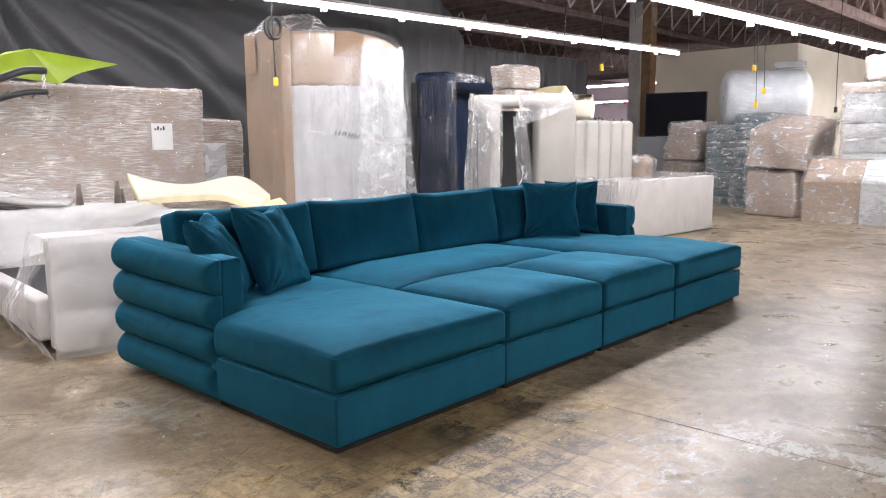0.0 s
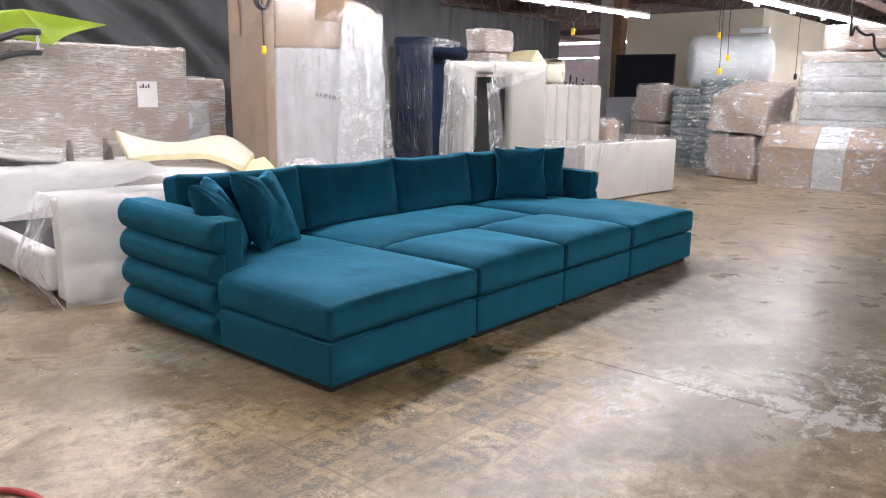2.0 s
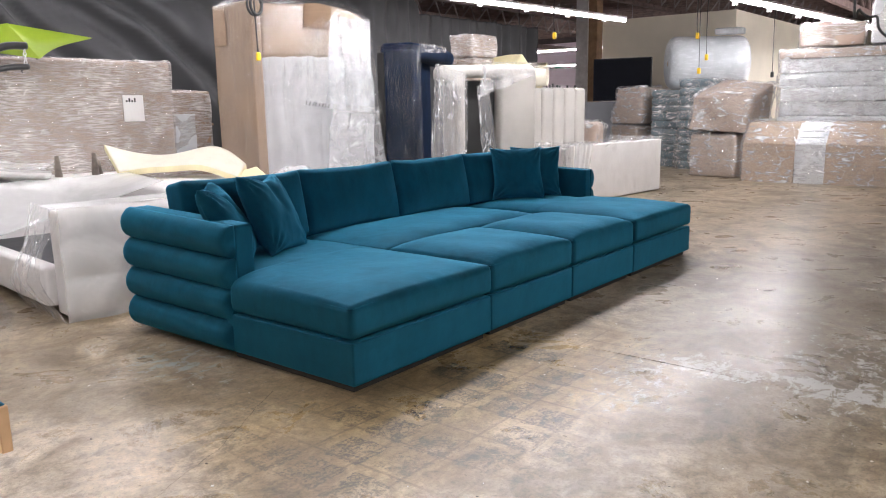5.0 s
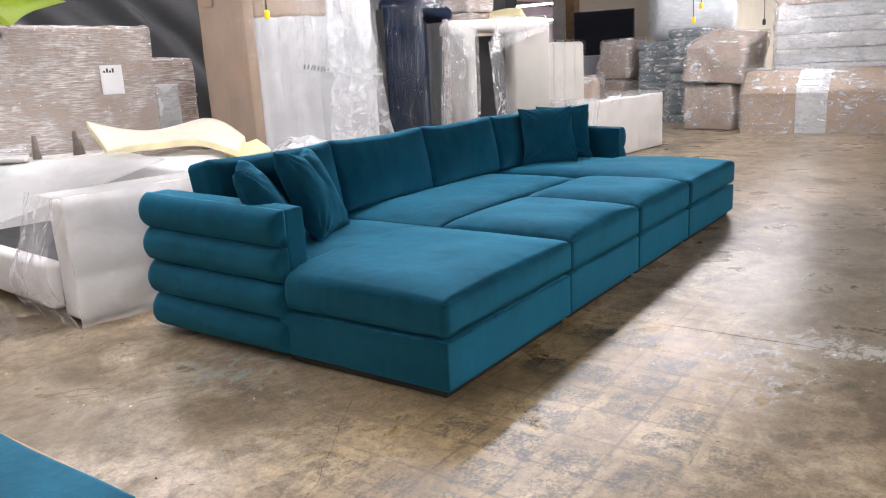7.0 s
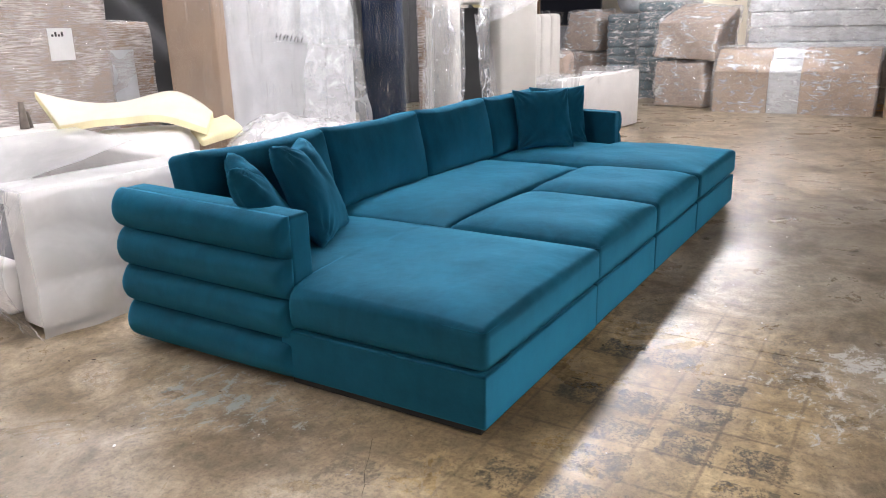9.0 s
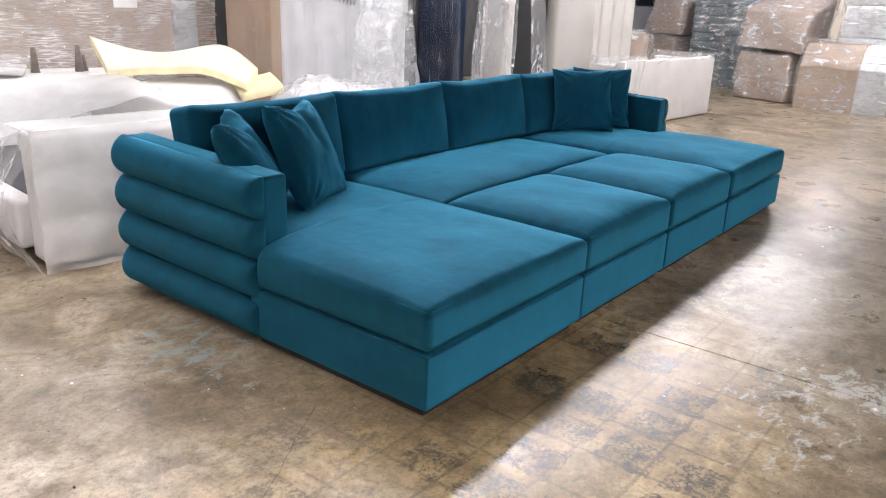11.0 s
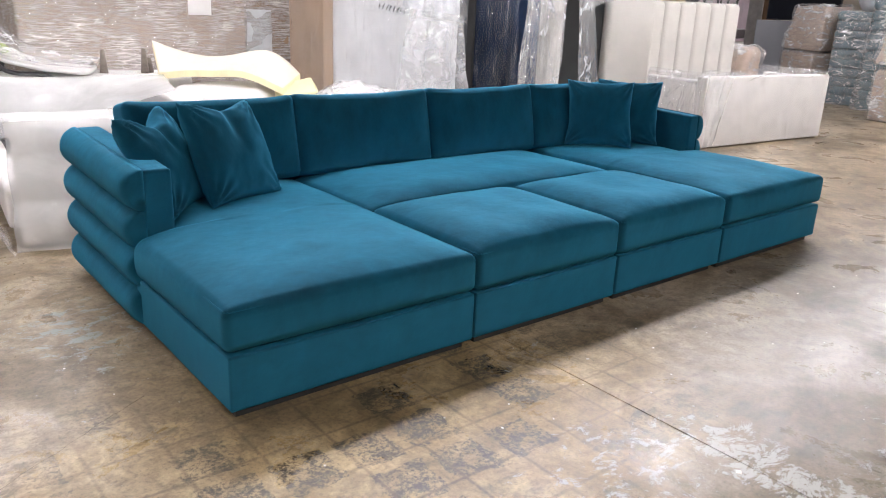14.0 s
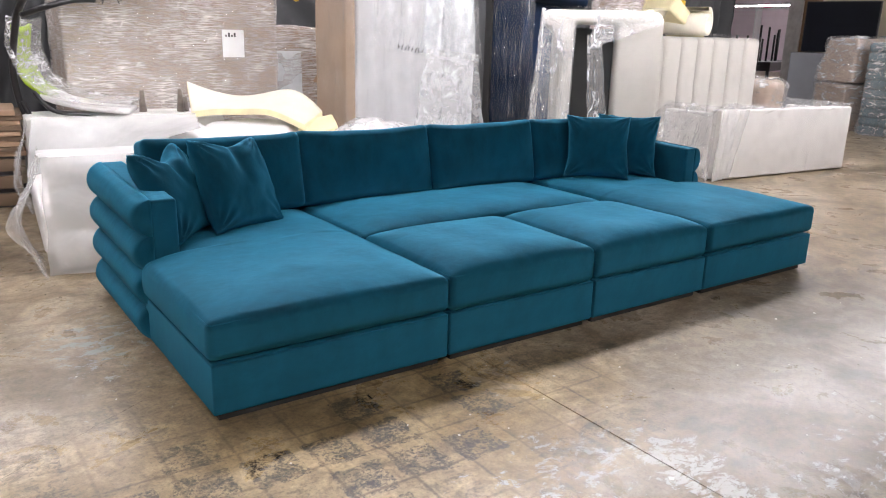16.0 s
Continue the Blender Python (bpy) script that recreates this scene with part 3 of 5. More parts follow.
for i in range(60):
    x = -5 + i * 0.62
    beam(joists, (x, -11.7, 4.58), (x, 29.9, 4.58), 0.05, 0.32)
structure("ceiling_joists", joists, TIMBER, "dark old timber roof joists", "ceiling")
for k, y in enumerate((-4.0, 2.2, 8.6, 15.0)):
    bm = bmesh.new()
    beam(bm, (-11, y, 3.62), (39, y, 3.62), 0.12, 0.16)
    beam(bm, (-11, y, 4.36), (39, y, 4.36), 0.12, 0.12)
    for i in range(50 if k < 2 else 0):
        x = -10 + i
        beam(bm, (x, y, 3.7), (x + 0.5, y, 4.3), 0.05, 0.07)
        beam(bm, (x + 0.5, y, 4.3), (x + 1.0, y, 3.7), 0.05, 0.07)
    structure("ceiling_truss", bm, TIMBER, "dark timber roof truss with slanting webs", "ceiling")
bracing = bmesh.new()
for i in range(34):
    x = 2 + i * 0.9
    for y in (4.6, 6.4, 10.6, 12.8):
        beam(bracing, (x, y, 4.4), (x + 0.62, y + 0.25, 3.9), 0.03, 0.04)
        beam(bracing, (x + 0.62, y + 0.25, 3.9), (x + 0.9, y, 4.4), 0.03, 0.04)
structure("ceiling_bracing", bracing, PALE_TIMBER, "pale thin roof bracing laths", "ceiling")

column = thing("column", pose(15.3, 6.95, 0, 0, 0, TURN), "boxed pale and brown timber roof column", "column", kind="structure")
part("casing", slab(-0.15, 0.15, 0.0, 0.34, 0, 4.6, 0.008), plain("column_paint", (0.5, 0.48, 0.47), 0.6), column, "pale grey painted casing")
part("timber", slab(-0.12, 0.14, -0.24, -0.002, 0, 4.6, 0.008), COLUMN_WOOD, column, "brown bare timber face")


# grey curtain on the back wall
def curtain_mesh(x0, x1, y, z1, nx, nz, drop):
    verts, faces = [], []
    for i in range(nx + 1):
        x = x0 + (x1 - x0) * i / nx
        top = z1 - drop * max(0, (x - 5) / 8)
        for j in range(nz + 1):
            z = 0.02 + (top - 0.02) * j / nz
            # folds that fan out from a hook on the west side, and hang straight on the east side
            rx, rz = x - 0.7, 3.55 - z
            ang, far = math.atan2(rx, rz), min(1.0, math.hypot(rx, rz) / 1.2)
            a1 = ang + 0.16 * noise.noise((x * 0.5, z * 0.5, 0))
            fan = (0.10 * (1 - 2 * abs(math.sin(a1 * 17))) + 0.05 * math.sin(a1 * 47 + 2 * noise.noise((ang * 4, 0, 4)))) * far
            hang = math.sin(x * 21 + 1.5 * noise.noise((x * 2, z * 0.4, 3))) * 0.06 + math.sin(x * 7.3) * 0.05
            blend = min(1, max(0, (x - 5.5) / 3))
            d = fan * (1 - blend) + hang * blend * (0.5 + 1.1 * max(0, (x - 10.5) / 2))
            verts.append((x, y + d + 0.03 * noise.noise((x * 3, z * 3, 7)), z))
    for i in range(nx):
        for j in range(nz):
            a = i * (nz + 1) + j
            faces.append((a, a + nz + 1, a + nz + 2, a + 1))
    me = mesh_of(verts, faces)
    bm = bmesh.new()
    bm.from_mesh(me)
    bmesh.ops.solidify(bm, geom=bm.faces[:], thickness=0.012)
    return finish(bm, True)


curtain = solo("curtain", curtain_mesh(-4, 12.6, 6.9, 4.3, 460, 80, 0), CURTAIN, Matrix(), "dark grey fabric curtain hanging in fanned folds", "curtain")
# the lower east end of the curtain
for v in curtain.data.vertices:
    if v.co.x > 7.5:
        v.co.z *= 1 - (4.3 - 2.92) / 4.3 * min(1, (v.co.x - 7.5) / 1.2)


# ---- lights: rows of fluorescent tubes ----
LTURN = -4.5


def strip_light(x0, y0, z0, length, tubes, glow):
    t = thing("strip_light", pose(x0, y0, z0, 0, 0, LTURN), "white fluorescent strip light with lit bare tubes", "light", "rows of strip lights")
    part("batten", slab(0, length, -0.035, 0.035, 0.035, 0.075, 0.006), STEEL, t)
    part("conduit", cyl(0.014, length, 8, "x"), GALV, t, "galvanised conduit", pose(0, 0.13, 0.02))
    step = length / tubes
    for k in range(tubes):
        part("tube", cyl(0.028, step - 0.06, 8, "x"), glow, t, "", pose(k * step + 0.03, 0, 0))
        part("tube_socket", slab(k * step - 0.012, k * step + 0.022, -0.03, 0.03, -0.03, 0.036, 0.004), STEEL, t)
        part("bracket", slab(k * step + step * 0.5 - 0.03, k * step + step * 0.5 + 0.03, 0.09, 0.15, -0.05, 0.03, 0.005), STEEL, t)
    for x in (0.3, length * 0.5, length - 0.3):
        part("suspension_wire", cyl(0.004, 4.72 - z0, 5), GALV, t, "", pose(x, 0, 0.07))
    return t


SL = math.tan(radians(LTURN))
# the third row, south behind the camera, is an unseen fill light added
for x0, x1, y_at0, z0, tubes, glow in ((-2.5, 12.1, 5.46, 2.85, 12, GLOW), (-4.2, 25.1, 1.81, 2.6, 24, GLOW_STRONG), (-8.4, 4.5, -3.6, 2.7, 9, GLOW_FILL)):
    strip_light(x0, y_at0 + SL * x0, z0, (x1 - x0) / math.cos(radians(LTURN)), tubes, glow)
for x0, z in ((22.0, 3.1), (32.0, 3.1)):
    t = thing("strip_light", pose(x0, 8.5, z, 0, 0, 90), "white fluorescent strip light in the far room", "light", "rows of strip lights")
    part("batten", slab(0, 14.5, -0.06, 0.06, 0.035, 0.075), STEEL, t)
    for k in range(6):
        part("tube", cyl(0.028, 2.3, 8, "x"), GLOW, t, "", pose(k * 2.4 + 0.05, 0, 0))
    for k in range(3):
        part("suspension_wire", cyl(0.006, 1.66, 5), GALV, t, "", pose(0.5 + 6.5 * k, 0, 0.07))


# ---- the teal sectional sofa ----
def legs_under(parent, x0, x1, y0, y1):
    for x in (x0 + 0.06, x1 - 0.06):
        for y in (y0 + 0.06, y1 - 0.06):
            part("leg", cyl(0.022, 0.05, 10), BLACK, parent, "short black leg", pose(x, y, 0))


def base_box(parent, x0, x1, y0, y1, z1=0.247):
    me = soft_box((x1 - x0, y1 - y0, z1 - 0.041), 0.010, 3, (10, 10, 3), wobble(0.003, 3, x0))
    part("base", me, TEAL, parent, "", pose((x0 + x1) / 2, (y0 + y1) / 2, 0.041))
    part("plinth", slab(x0 + 0.03, x1 - 0.03, y0 + 0.035, y1 - 0.02, 0.004, 0.045), BLACK_RUBBER, parent, "dark recessed plinth")
    legs_under(parent, x0, x1, y0, y1)


def seam_ring(cushion_part, hx, hy, z):
    """The stitched welt along the upper edge of a cushion."""
    pts, r = [], 0.03
    for cx, cy, a0 in ((hx - r, hy - r, 0), (-hx + r, hy - r, 90), (-hx + r, -hy + r, 180), (hx - r, -hy + r, 270)):
        for k in range(4):
            a = radians(a0 + 30 * k)
            pts.append((cx + (r - 0.009) * math.cos(a), cy + (r - 0.009) * math.sin(a), z))
    pts.append(pts[0])
    full = []
    for p, q in zip(pts, pts[1:]):
        n = max(1, int((Vector(q) - Vector(p)).length / 0.12))
        for k in range(n):
            u = Vector(p).lerp(Vector(q), k / n)
            full.append((u.x, u.y, u.z + 0.002 * noise.noise((u.x * 6, u.y * 6, 0))))
    full.append(full[0])
    part("seam", tube(full, 0.0026, 6, 2), TEAL, cushion_part)


def seat_on(parent, x0, x1, y0, y1, z0, z1, crown, seed, notch=0):
    """A seat cushion; notch -1 or 1 narrows its rear part beside the arm at the west or east end."""
    cx, cy = (x0 + x1) / 2, (y0 + y1) / 2

    def narrowed(x, y):
        s = min(1.0, max(0.0, (y + cy - 0.858) / 0.012))
        k = 1 - s * s * (3 - 2 * s) * 0.176 / (x1 - x0)
        return ((x1 - cx) - ((x1 - cx) - x) * k) if notch < 0 else ((x0 - cx) + (x - (x0 - cx)) * k)
    me = cushion((x1 - x0, y1 - y0, z1 - z0), 0.032, crown, 0.007, seed, (20, 120 if notch else 20, 5))
    if notch:
        for v in me.vertices:
            v.co.x = narrowed(v.co.x, v.co.y)
    seat = part("seat_cushion", me, TEAL, parent, "", pose(cx, cy, z0))
    seam_ring(seat, (x1 - x0) / 2, (y1 - y0) / 2, z1 - z0 - 0.010)
    if notch:
        for v in seat.children[0].data.vertices:
            v.co.x = narrowed(v.co.x, v.co.y)


def arm_roll(y0, y1, z0, z1, out):
    """One upholstered channel along y: a half round that swells towards -x and closes at both ends."""
    verts, faces, ny, na = [], [], 60, 16
    for i in range(ny + 1):
        f = i / ny
        y = y0 + (y1 - y0) * f
        e = min(f, 1 - f) * (y1 - y0) / 0.065
        k = math.sqrt(max(0.0, 1 - max(0, 1 - e) ** 2)) if e < 1 else 1.0
        k = 0.72 + 0.28 * k
        for j in range(na + 1):
            a = math.pi * j / na
            z = (z0 + z1) / 2 - math.cos(a) * (z1 - z0) / 2 * (0.97 + 0.03 * k)
            x = -math.sin(a) ** 0.95 * out * k if 0 < j < na else 0
            verts.append((x + 0.002 * noise.noise((y * 6, a, z * 5)), y, z))
    for i in range(ny):
        for j in range(na):
            a = i * (na + 1) + j
            faces.append((a, a + 1, a + na + 2, a + na + 1))
        faces.append((i * (na + 1), (i + 1) * (na + 1), (i + 1) * (na + 1) + na, i * (na + 1) + na))
    faces.append(tuple(range(na, -1, -1)))
    faces.append(tuple(ny * (na + 1) + j for j in range(na + 1)))
    bm = bmesh.new()
    bm.from_mesh(mesh_of(verts, faces))
    me = finish(bm, True)
    return me


def channel_arm(parent, x_in, x_roll, side, y0, y1):
    """side -1: the rolls face -x; +1: they face +x."""
    def risen(x, y, z, u, v, w):
        x, y, z = wobble(0.003, 4, y0)(x, y, z, u, v, w)
        return (x, y, z * (1 + 0.022 * (v + 1)))
    arm = part("arm", soft_box((abs(x_in - x_roll), y1 - y0, 0.672), 0.016, 3, (3, 8, 6), risen), TEAL, parent, "", pose((x_in + x_roll) / 2, (y0 + y1) / 2, 0.03))
    z = 0.03
    for k in range(4):
        h = 0.1675
        me = arm_roll(y0 + 0.004, y1, z, z + h + 0.004, 0.092)
        for v in me.vertices:
            v.co.z = 0.03 + (v.co.z - 0.03) * (1 + 0.044 * (v.co.y - y0) / (y1 - y0))
        m = pose(x_roll + (-side) * 0.004, 0, 0) if side < 0 else pose(x_roll, 0, 0) @ Matrix.Diagonal((-1, 1, 1, 1))
        ob = part("channel_roll", me, TEAL, arm, "", Matrix.Translation((0, 0, 0)))
        ob.matrix_basis = arm.matrix_basis.inverted() @ m
        z += h
    return arm


X1, X2, X3, XE = 1.08, 2.0, 2.915, 4.005
Y_ARM, Y_BACK = 0.875, 1.87
GAP = 0.006
left = thing("chaise_section", pose(0, 0, 0), "teal velvet chaise section with channel-rolled arm", "sofa", "modules of the teal sofa")
base_box(left, 0, X1 - GAP, 0, 0.93)
part("rear_base", soft_box((X1 - GAP - 0.08, Y_BACK - 0.934, 0.222), 0.016, 3, (6, 6, 3)), TEAL, left, "", pose(0.08 + (X1 - GAP - 0.08) / 2, (0.934 + Y_BACK) / 2, 0.03))
seat_on(left, -0.014, X1 - GAP, -0.012, 1.58, 0.262, 0.420, 0.040, 1.0, -1)
channel_arm(left, 0.162, 0.042, -1, Y_ARM, Y_BACK)
part("back_frame", soft_box((X1 - GAP - 0.17, 0.16, 0.62), 0.03, 3, (8, 3, 5)), TEAL, left, "", pose(0.17 + (X1 - GAP - 0.17) / 2, Y_BACK - 0.08, 0.03))

right = thing("chaise_section", pose(0, 0, 0), "teal velvet chaise section with channel-rolled arm", "sofa", "modules of the teal sofa")
base_box(right, X3, XE, 0, 0.93)
part("rear_base", soft_box((XE - X3 - 0.08, Y_BACK - 0.934, 0.222), 0.016, 3, (6, 6, 3)), TEAL, right, "", pose(X3 + (XE - X3 - 0.08) / 2, (0.934 + Y_BACK) / 2, 0.03))
seat_on(right, X3, XE + 0.004, -0.008, 1.58, 0.262, 0.431, 0.044, 5.0, 1)
channel_arm(right, XE - 0.225, XE - 0.125, 1, Y_ARM, Y_BACK)
part("back_frame", soft_box((XE - X3 - 0.17, 0.16, 0.62), 0.03, 3, (8, 3, 5)), TEAL, right, "", pose(X3 + (XE - X3 - 0.17) / 2, Y_BACK - 0.08, 0.03))

Y_OTT = 0.80
for x0, x1, seed in ((X1, X2, 2.0), (X2, X3, 3.0)):
    ott = thing("ottoman", pose(0, 0, 0), "square teal velvet ottoman with a crowned top", "ottoman", "modules of the teal sofa")
    base_box(ott, x0 + GAP, x1 - GAP, 0.004, Y_OTT, 0.246)
    seat_on(ott, x0 + GAP, x1 - GAP, 0.0, Y_OTT, 0.249, 0.424, 0.05, seed)

middle = thing("sofa_middle", pose(0, 0, 0), "armless teal velvet middle sofa section", "sofa", "modules of the teal sofa")
base_box(middle, X1 + GAP, X3 - GAP, Y_OTT + 0.006, Y_BACK)
seat_on(middle, X1 + GAP, X3 - GAP, Y_OTT + 0.006, 1.6, 0.262, 0.418, 0.055, 4.0)
part("back_frame", soft_box((X3 - X1 - 2 * GAP, 0.16, 0.62), 0.03, 3, (8, 3, 5)), TEAL, middle, "", pose((X1 + X3) / 2, Y_BACK - 0.08, 0.03))


def back_cushion(x0, x1, seed):
    sx, sy, sz = x1 - x0 + 0.004, 0.2, 0.435

    def warp(x, y, z, u, v, w):
        puff = (1 - u ** 4) * (1 - w ** 2)
        if v < 0:
            y -= 0.06 * puff
        z += 0.016 * (u ** 4) * max(0, w) + 0.006 * noise.noise((x * 4 + seed, z * 4, v))
        y += 0.004 * noise.noise((x * 6 + seed, z * 6, v))
        return (x, y, z)
    me = soft_box((sx, sy, sz), 0.04, 5, (18, 4, 12), warp)
    ob = solo("back_cushion", me, TEAL, pose((x0 + x1) / 2, 1.56, 0.432, -11), "plump teal velvet back cushion leaning on the sofa", "cushion", "back cushions of the teal sofa")
    return ob


for x0, x1, seed in ((0.185, 1.08, 1.0), (1.08, 1.985, 2.0), (1.985, 2.875, 3.0), (2.875, 3.77, 4.0)):
    back_cushion(x0, x1, seed)


def pillow(x, y, z, rz, lean, size, thick, chop, seed, roll=0.0, label=""):
    me = pillow_mesh(size, thick, chop, seed)
    return solo("throw_pillow", me, TEAL, pose(x, y, z, 0, 0, rz) @ pose(0, 0, 0, -lean, 0, 0) @ pose(0, 0, 0, 0, roll, 0), label or "square teal velvet throw pillow leaning on the sofa", "pillow", "throw pillows on the teal sofa")


pillow(0.35, 1.14, 0.455, 48, 31, 0.485, 0.18, 0.075, 1.0, 0, "square teal velvet pillow with a chopped top, against the arm")
pillow(0.598, 1.115, 0.455, 29, 25, 0.495, 0.19, 0.03, 2.0, 4)
pillow(3.225, 1.215, 0.478, -42, 15, 0.455, 0.17, 0.0, 3.0)
pillow(3.55, 1.245, 0.468, -50, 13, 0.455, 0.17, 0.0, 4.0)


# ---- packed furniture along the curtain ----
def film_heap(sx, sy, h, seed, var=0.35):
    verts, faces, n = [], [], 40
    for i in range(n + 1):
        for j in range(n + 1):
            u, v = -1 + 2 * i / n, -1 + 2 * j / n
            d = max(0, 1 - u ** 4) * max(0, 1 - v ** 4)
            z = h * d * (0.75 + var * noise.noise((u * 1.6 + seed, v * 1.6, 0)))
            z += 0.05 * noise.noise((u * 6 + seed, v * 6, 2)) * d
            verts.append((u * sx / 2, v * sy / 2, max(0.0, z)))
    for i in range(n):
        for j in range(n):
            a = i * (n + 1) + j
            faces.append((a, a + n + 1, a + n + 2, a + 1))
    return mesh_of(verts, faces)


def wrapped_block(name, m, size, mat, wrap, label, category, group="", seed=0.0, lumps=0.012, inner="carton", r=0.03, loose=None):
    t = thing(name, m, label, category, group)
    part(inner, soft_box(size, r, 2, (8, 8, 8), wobble(lumps, 2.2, seed)), mat, t)
    if loose:
        part("film", film_cover(size[0], size[1], 0.01, size[2], *loose, seed=seed), wrap, t, "clear wrinkled plastic film")
    else:
        part("film", soft_box((size[0] + 0.03, size[1] + 0.03, size[2] + 0.014), r + 0.012, 3, (26, 16, 26), wobble(lumps * 1.3, 5.0, seed + 5)), wrap, t, "clear stretch film")
    return t


big = wrapped_block("wrapped_carton", pose(1.53, 5.79, 0, 0, 0, -1), (2.06, 0.9, 1.80), CARD_GREY, WRAP, "large cardboard carton tightly wrapped in stretch film", "carton", seed=1.0)
lab = part("paper_label", slab(0.438, 0.665, -0.482, -0.478, 1.173, 1.446), PAPER, big, "white paper label")
for k in range(4):
    part("mark", slab(0.47 + 0.03 * k, 0.488 + 0.03 * k, -0.485, -0.4825, 1.375, 1.375 + 0.02 + 0.02 * (k % 2)), INK, big)
for k in range(6):
    bm = bmesh.new()
    x = -0.90 + 0.075 * k
    beam(bm, (x, -0.482, 1.65), (x + 0.03 * (1 - k % 3), -0.482, 1.72), 0.006, 0.007)
    beam(bm, (x - 0.01, -0.482, 1.69 - 0.02 * (k % 2)), (x + 0.045, -0.482, 1.70), 0.006, 0.007)
    part("mark", bm, INK, big, "thin dark pen stroke")
small = wrapped_block("wrapped_carton", pose(2.80, 5.70, 0, 0, 0, -4), (0.62, 0.55, 1.49), CARD_DARK, WRAP, "brown carton bound with clear film", "carton", seed=2.0)

part("grey_sheet", soft_box((0.40, 0.012, 0.62), 0.005, 1, (5, 1, 8), wobble(0.015, 5, 4)), GREY_PACK, small, "grey foam sheet", pose(-0.10, -0.285, 0.62))
part("tape", slab(-0.33, 0.33, -0.282, -0.278, 1.10, 1.125), CARD_DARK, small, "brown tape band")

tall = thing("upended_sofa", pose(3.245, 3.72, 0), "sofa stood on end, padded with carton and plastic", "packed furniture")
PAD = plain("grey_white_padding", (0.52, 0.525, 0.54), 0.7, 0, 0.08, 5, 60, 0.3)


def ribbed(x, y, z, u, v, w):
    """Padding with soft upright ribs on the front and a slack lower part."""
    d = noise.noise_vector((x * 2 + 3, y * 2, z * 2))
    rib = 0.009 * math.sin(x * 27 + 2 * noise.noise((x, z * 0.8, 2))) * (1 if v < -0.8 else 0)
    return (x + 0.02 * d[0], y + rib + 0.02 * d[1], z + 0.02 * d[2] * min(1, z * 8))


part("padding", soft_box((1.40, 0.58, 1.82), 0.05, 3, (60, 6, 12), ribbed), PAD, tall, "white foam padding", pose(0.06, 0, 0))
part("side_carton", soft_box((0.12, 0.60, 2.35), 0.012, 2, (3, 4, 8), wobble(0.012, 2, 4)), CARD, tall, "brown cardboard side", pose(-0.71, 0, 0))
part("side_flap", soft_box((0.012, 0.18, 0.36), 0.004, 1, (1, 3, 4), wobble(0.01, 4, 2)), CARD, tall, "loose cardboard flap", pose(-0.80, 0.15, 1.93, 0, -2, 0))
part("top_carton", soft_box((1.42, 0.6, 0.54), 0.05, 3, (16, 4, 8), lambda x, y, z, u, v, w: (x, y + 0.02 * noise.noise((x * 3, z * 3, 1)), z - (0.11 * max(0, u) ** 2 + 0.10 * max(0, u) ** 6) * (z / 0.54))), CARD, tall, "brown cardboard cap", pose(0.06, 0.0, 1.79))
part("flap", soft_box((0.36, 0.012, 0.24), 0.004, 1, (4, 1, 4), wobble(0.02, 4, 2)), CARD_DARK, tall, "bent cardboard flap", pose(0.02, -0.33, 2.08, 7, 3, 0))
FROST = film("frosted_foam_sheet", 0.06, (0.35, 0.6), (0.5, 0.7), 0.3, (0.4, 0.6), 3.0, (8, 8, 3), 1.0, 0.8, 0.12, (0.74, 0.76, 0.79))
part("foam_sheet", drape((0.20, -0.33, 2.22), (0.72, -0.33, 2.16), (0.08, -0.36, 1.28), (0.76, -0.36, 1.22), 2, 0.03, 2.5), FROST, tall, "thin grey foam sheet")


def crumple(w, h, deep, seed):
    """A bunched plastic lump standing against a front face, with sharp ridges."""
    verts, faces, n = [], [], 44
    for i in range(n + 1):
        for j in range(n + 1):
            u, v = -1 + 2 * i / n, j / n
            d = max(0.0, 1 - u * u) ** 0.8 * max(0.0, 1 - v) ** 0.6
            ridge = 0.5 - abs(noise.noise((u * 1.7 + seed, v * 2.1, 0.4))) * 1.8 + 0.3 - 0.7 * abs(noise.noise((u * 4.2, v * 5 + seed, 2.4)))
            verts.append((u * w / 2, -d * deep * (0.55 + 0.5 * ridge), v * h))
    for i in range(n):
        for j in range(n):
            a = i * (n + 1) + j
            faces.append((a, a + n + 1, a + n + 2, a + 1))
    return mesh_of(verts, faces)


part("bunched_plastic", crumple(0.70, 0.95, 0.10, 1.0), PAD, tall, "bunched white padding", pose(0.42, -0.30, 0.25))
part("film", drape((0.05, -0.345, 2.32), (0.72, -0.345, 2.18), (-0.55, -0.40, 1.3), (0.78, -0.42, 1.2), 5, 0.02, 8.0, 90, 40), PLEAT, tall, "gathered plastic fanning down from the cap")
part("film", drape((0.14, -0.40, 1.32), (0.74, -0.40, 1.28), (-0.15, -0.46, 0.2), (0.80, -0.46, 0.2), 3, 0.05, 11.0, 70, 60), GLINT, tall, "bright crumpled plastic hanging low")
part("crumpled_top", film_heap(0.85, 0.5, 0.20, 3.0), CRINKLE, tall, "crumpled plastic on top", pose(-0.40, 0, 2.32))
bag = film_cover(1.56, 0.66, 0.0, 2.36, 0.015, 11, 0.02, 2.0, 0.02, 40, 200)
for v in bag.vertices:
    k = min(1.0, max(0.0, v.co.x / 0.76))
    v.co.z -= (0.11 * k ** 2 + 0.10 * k ** 6) * min(1.0, max(0.0, v.co.z - 1.7) / 0.6)
part("film", bag, PLEAT, tall, "clear loose plastic sheet")
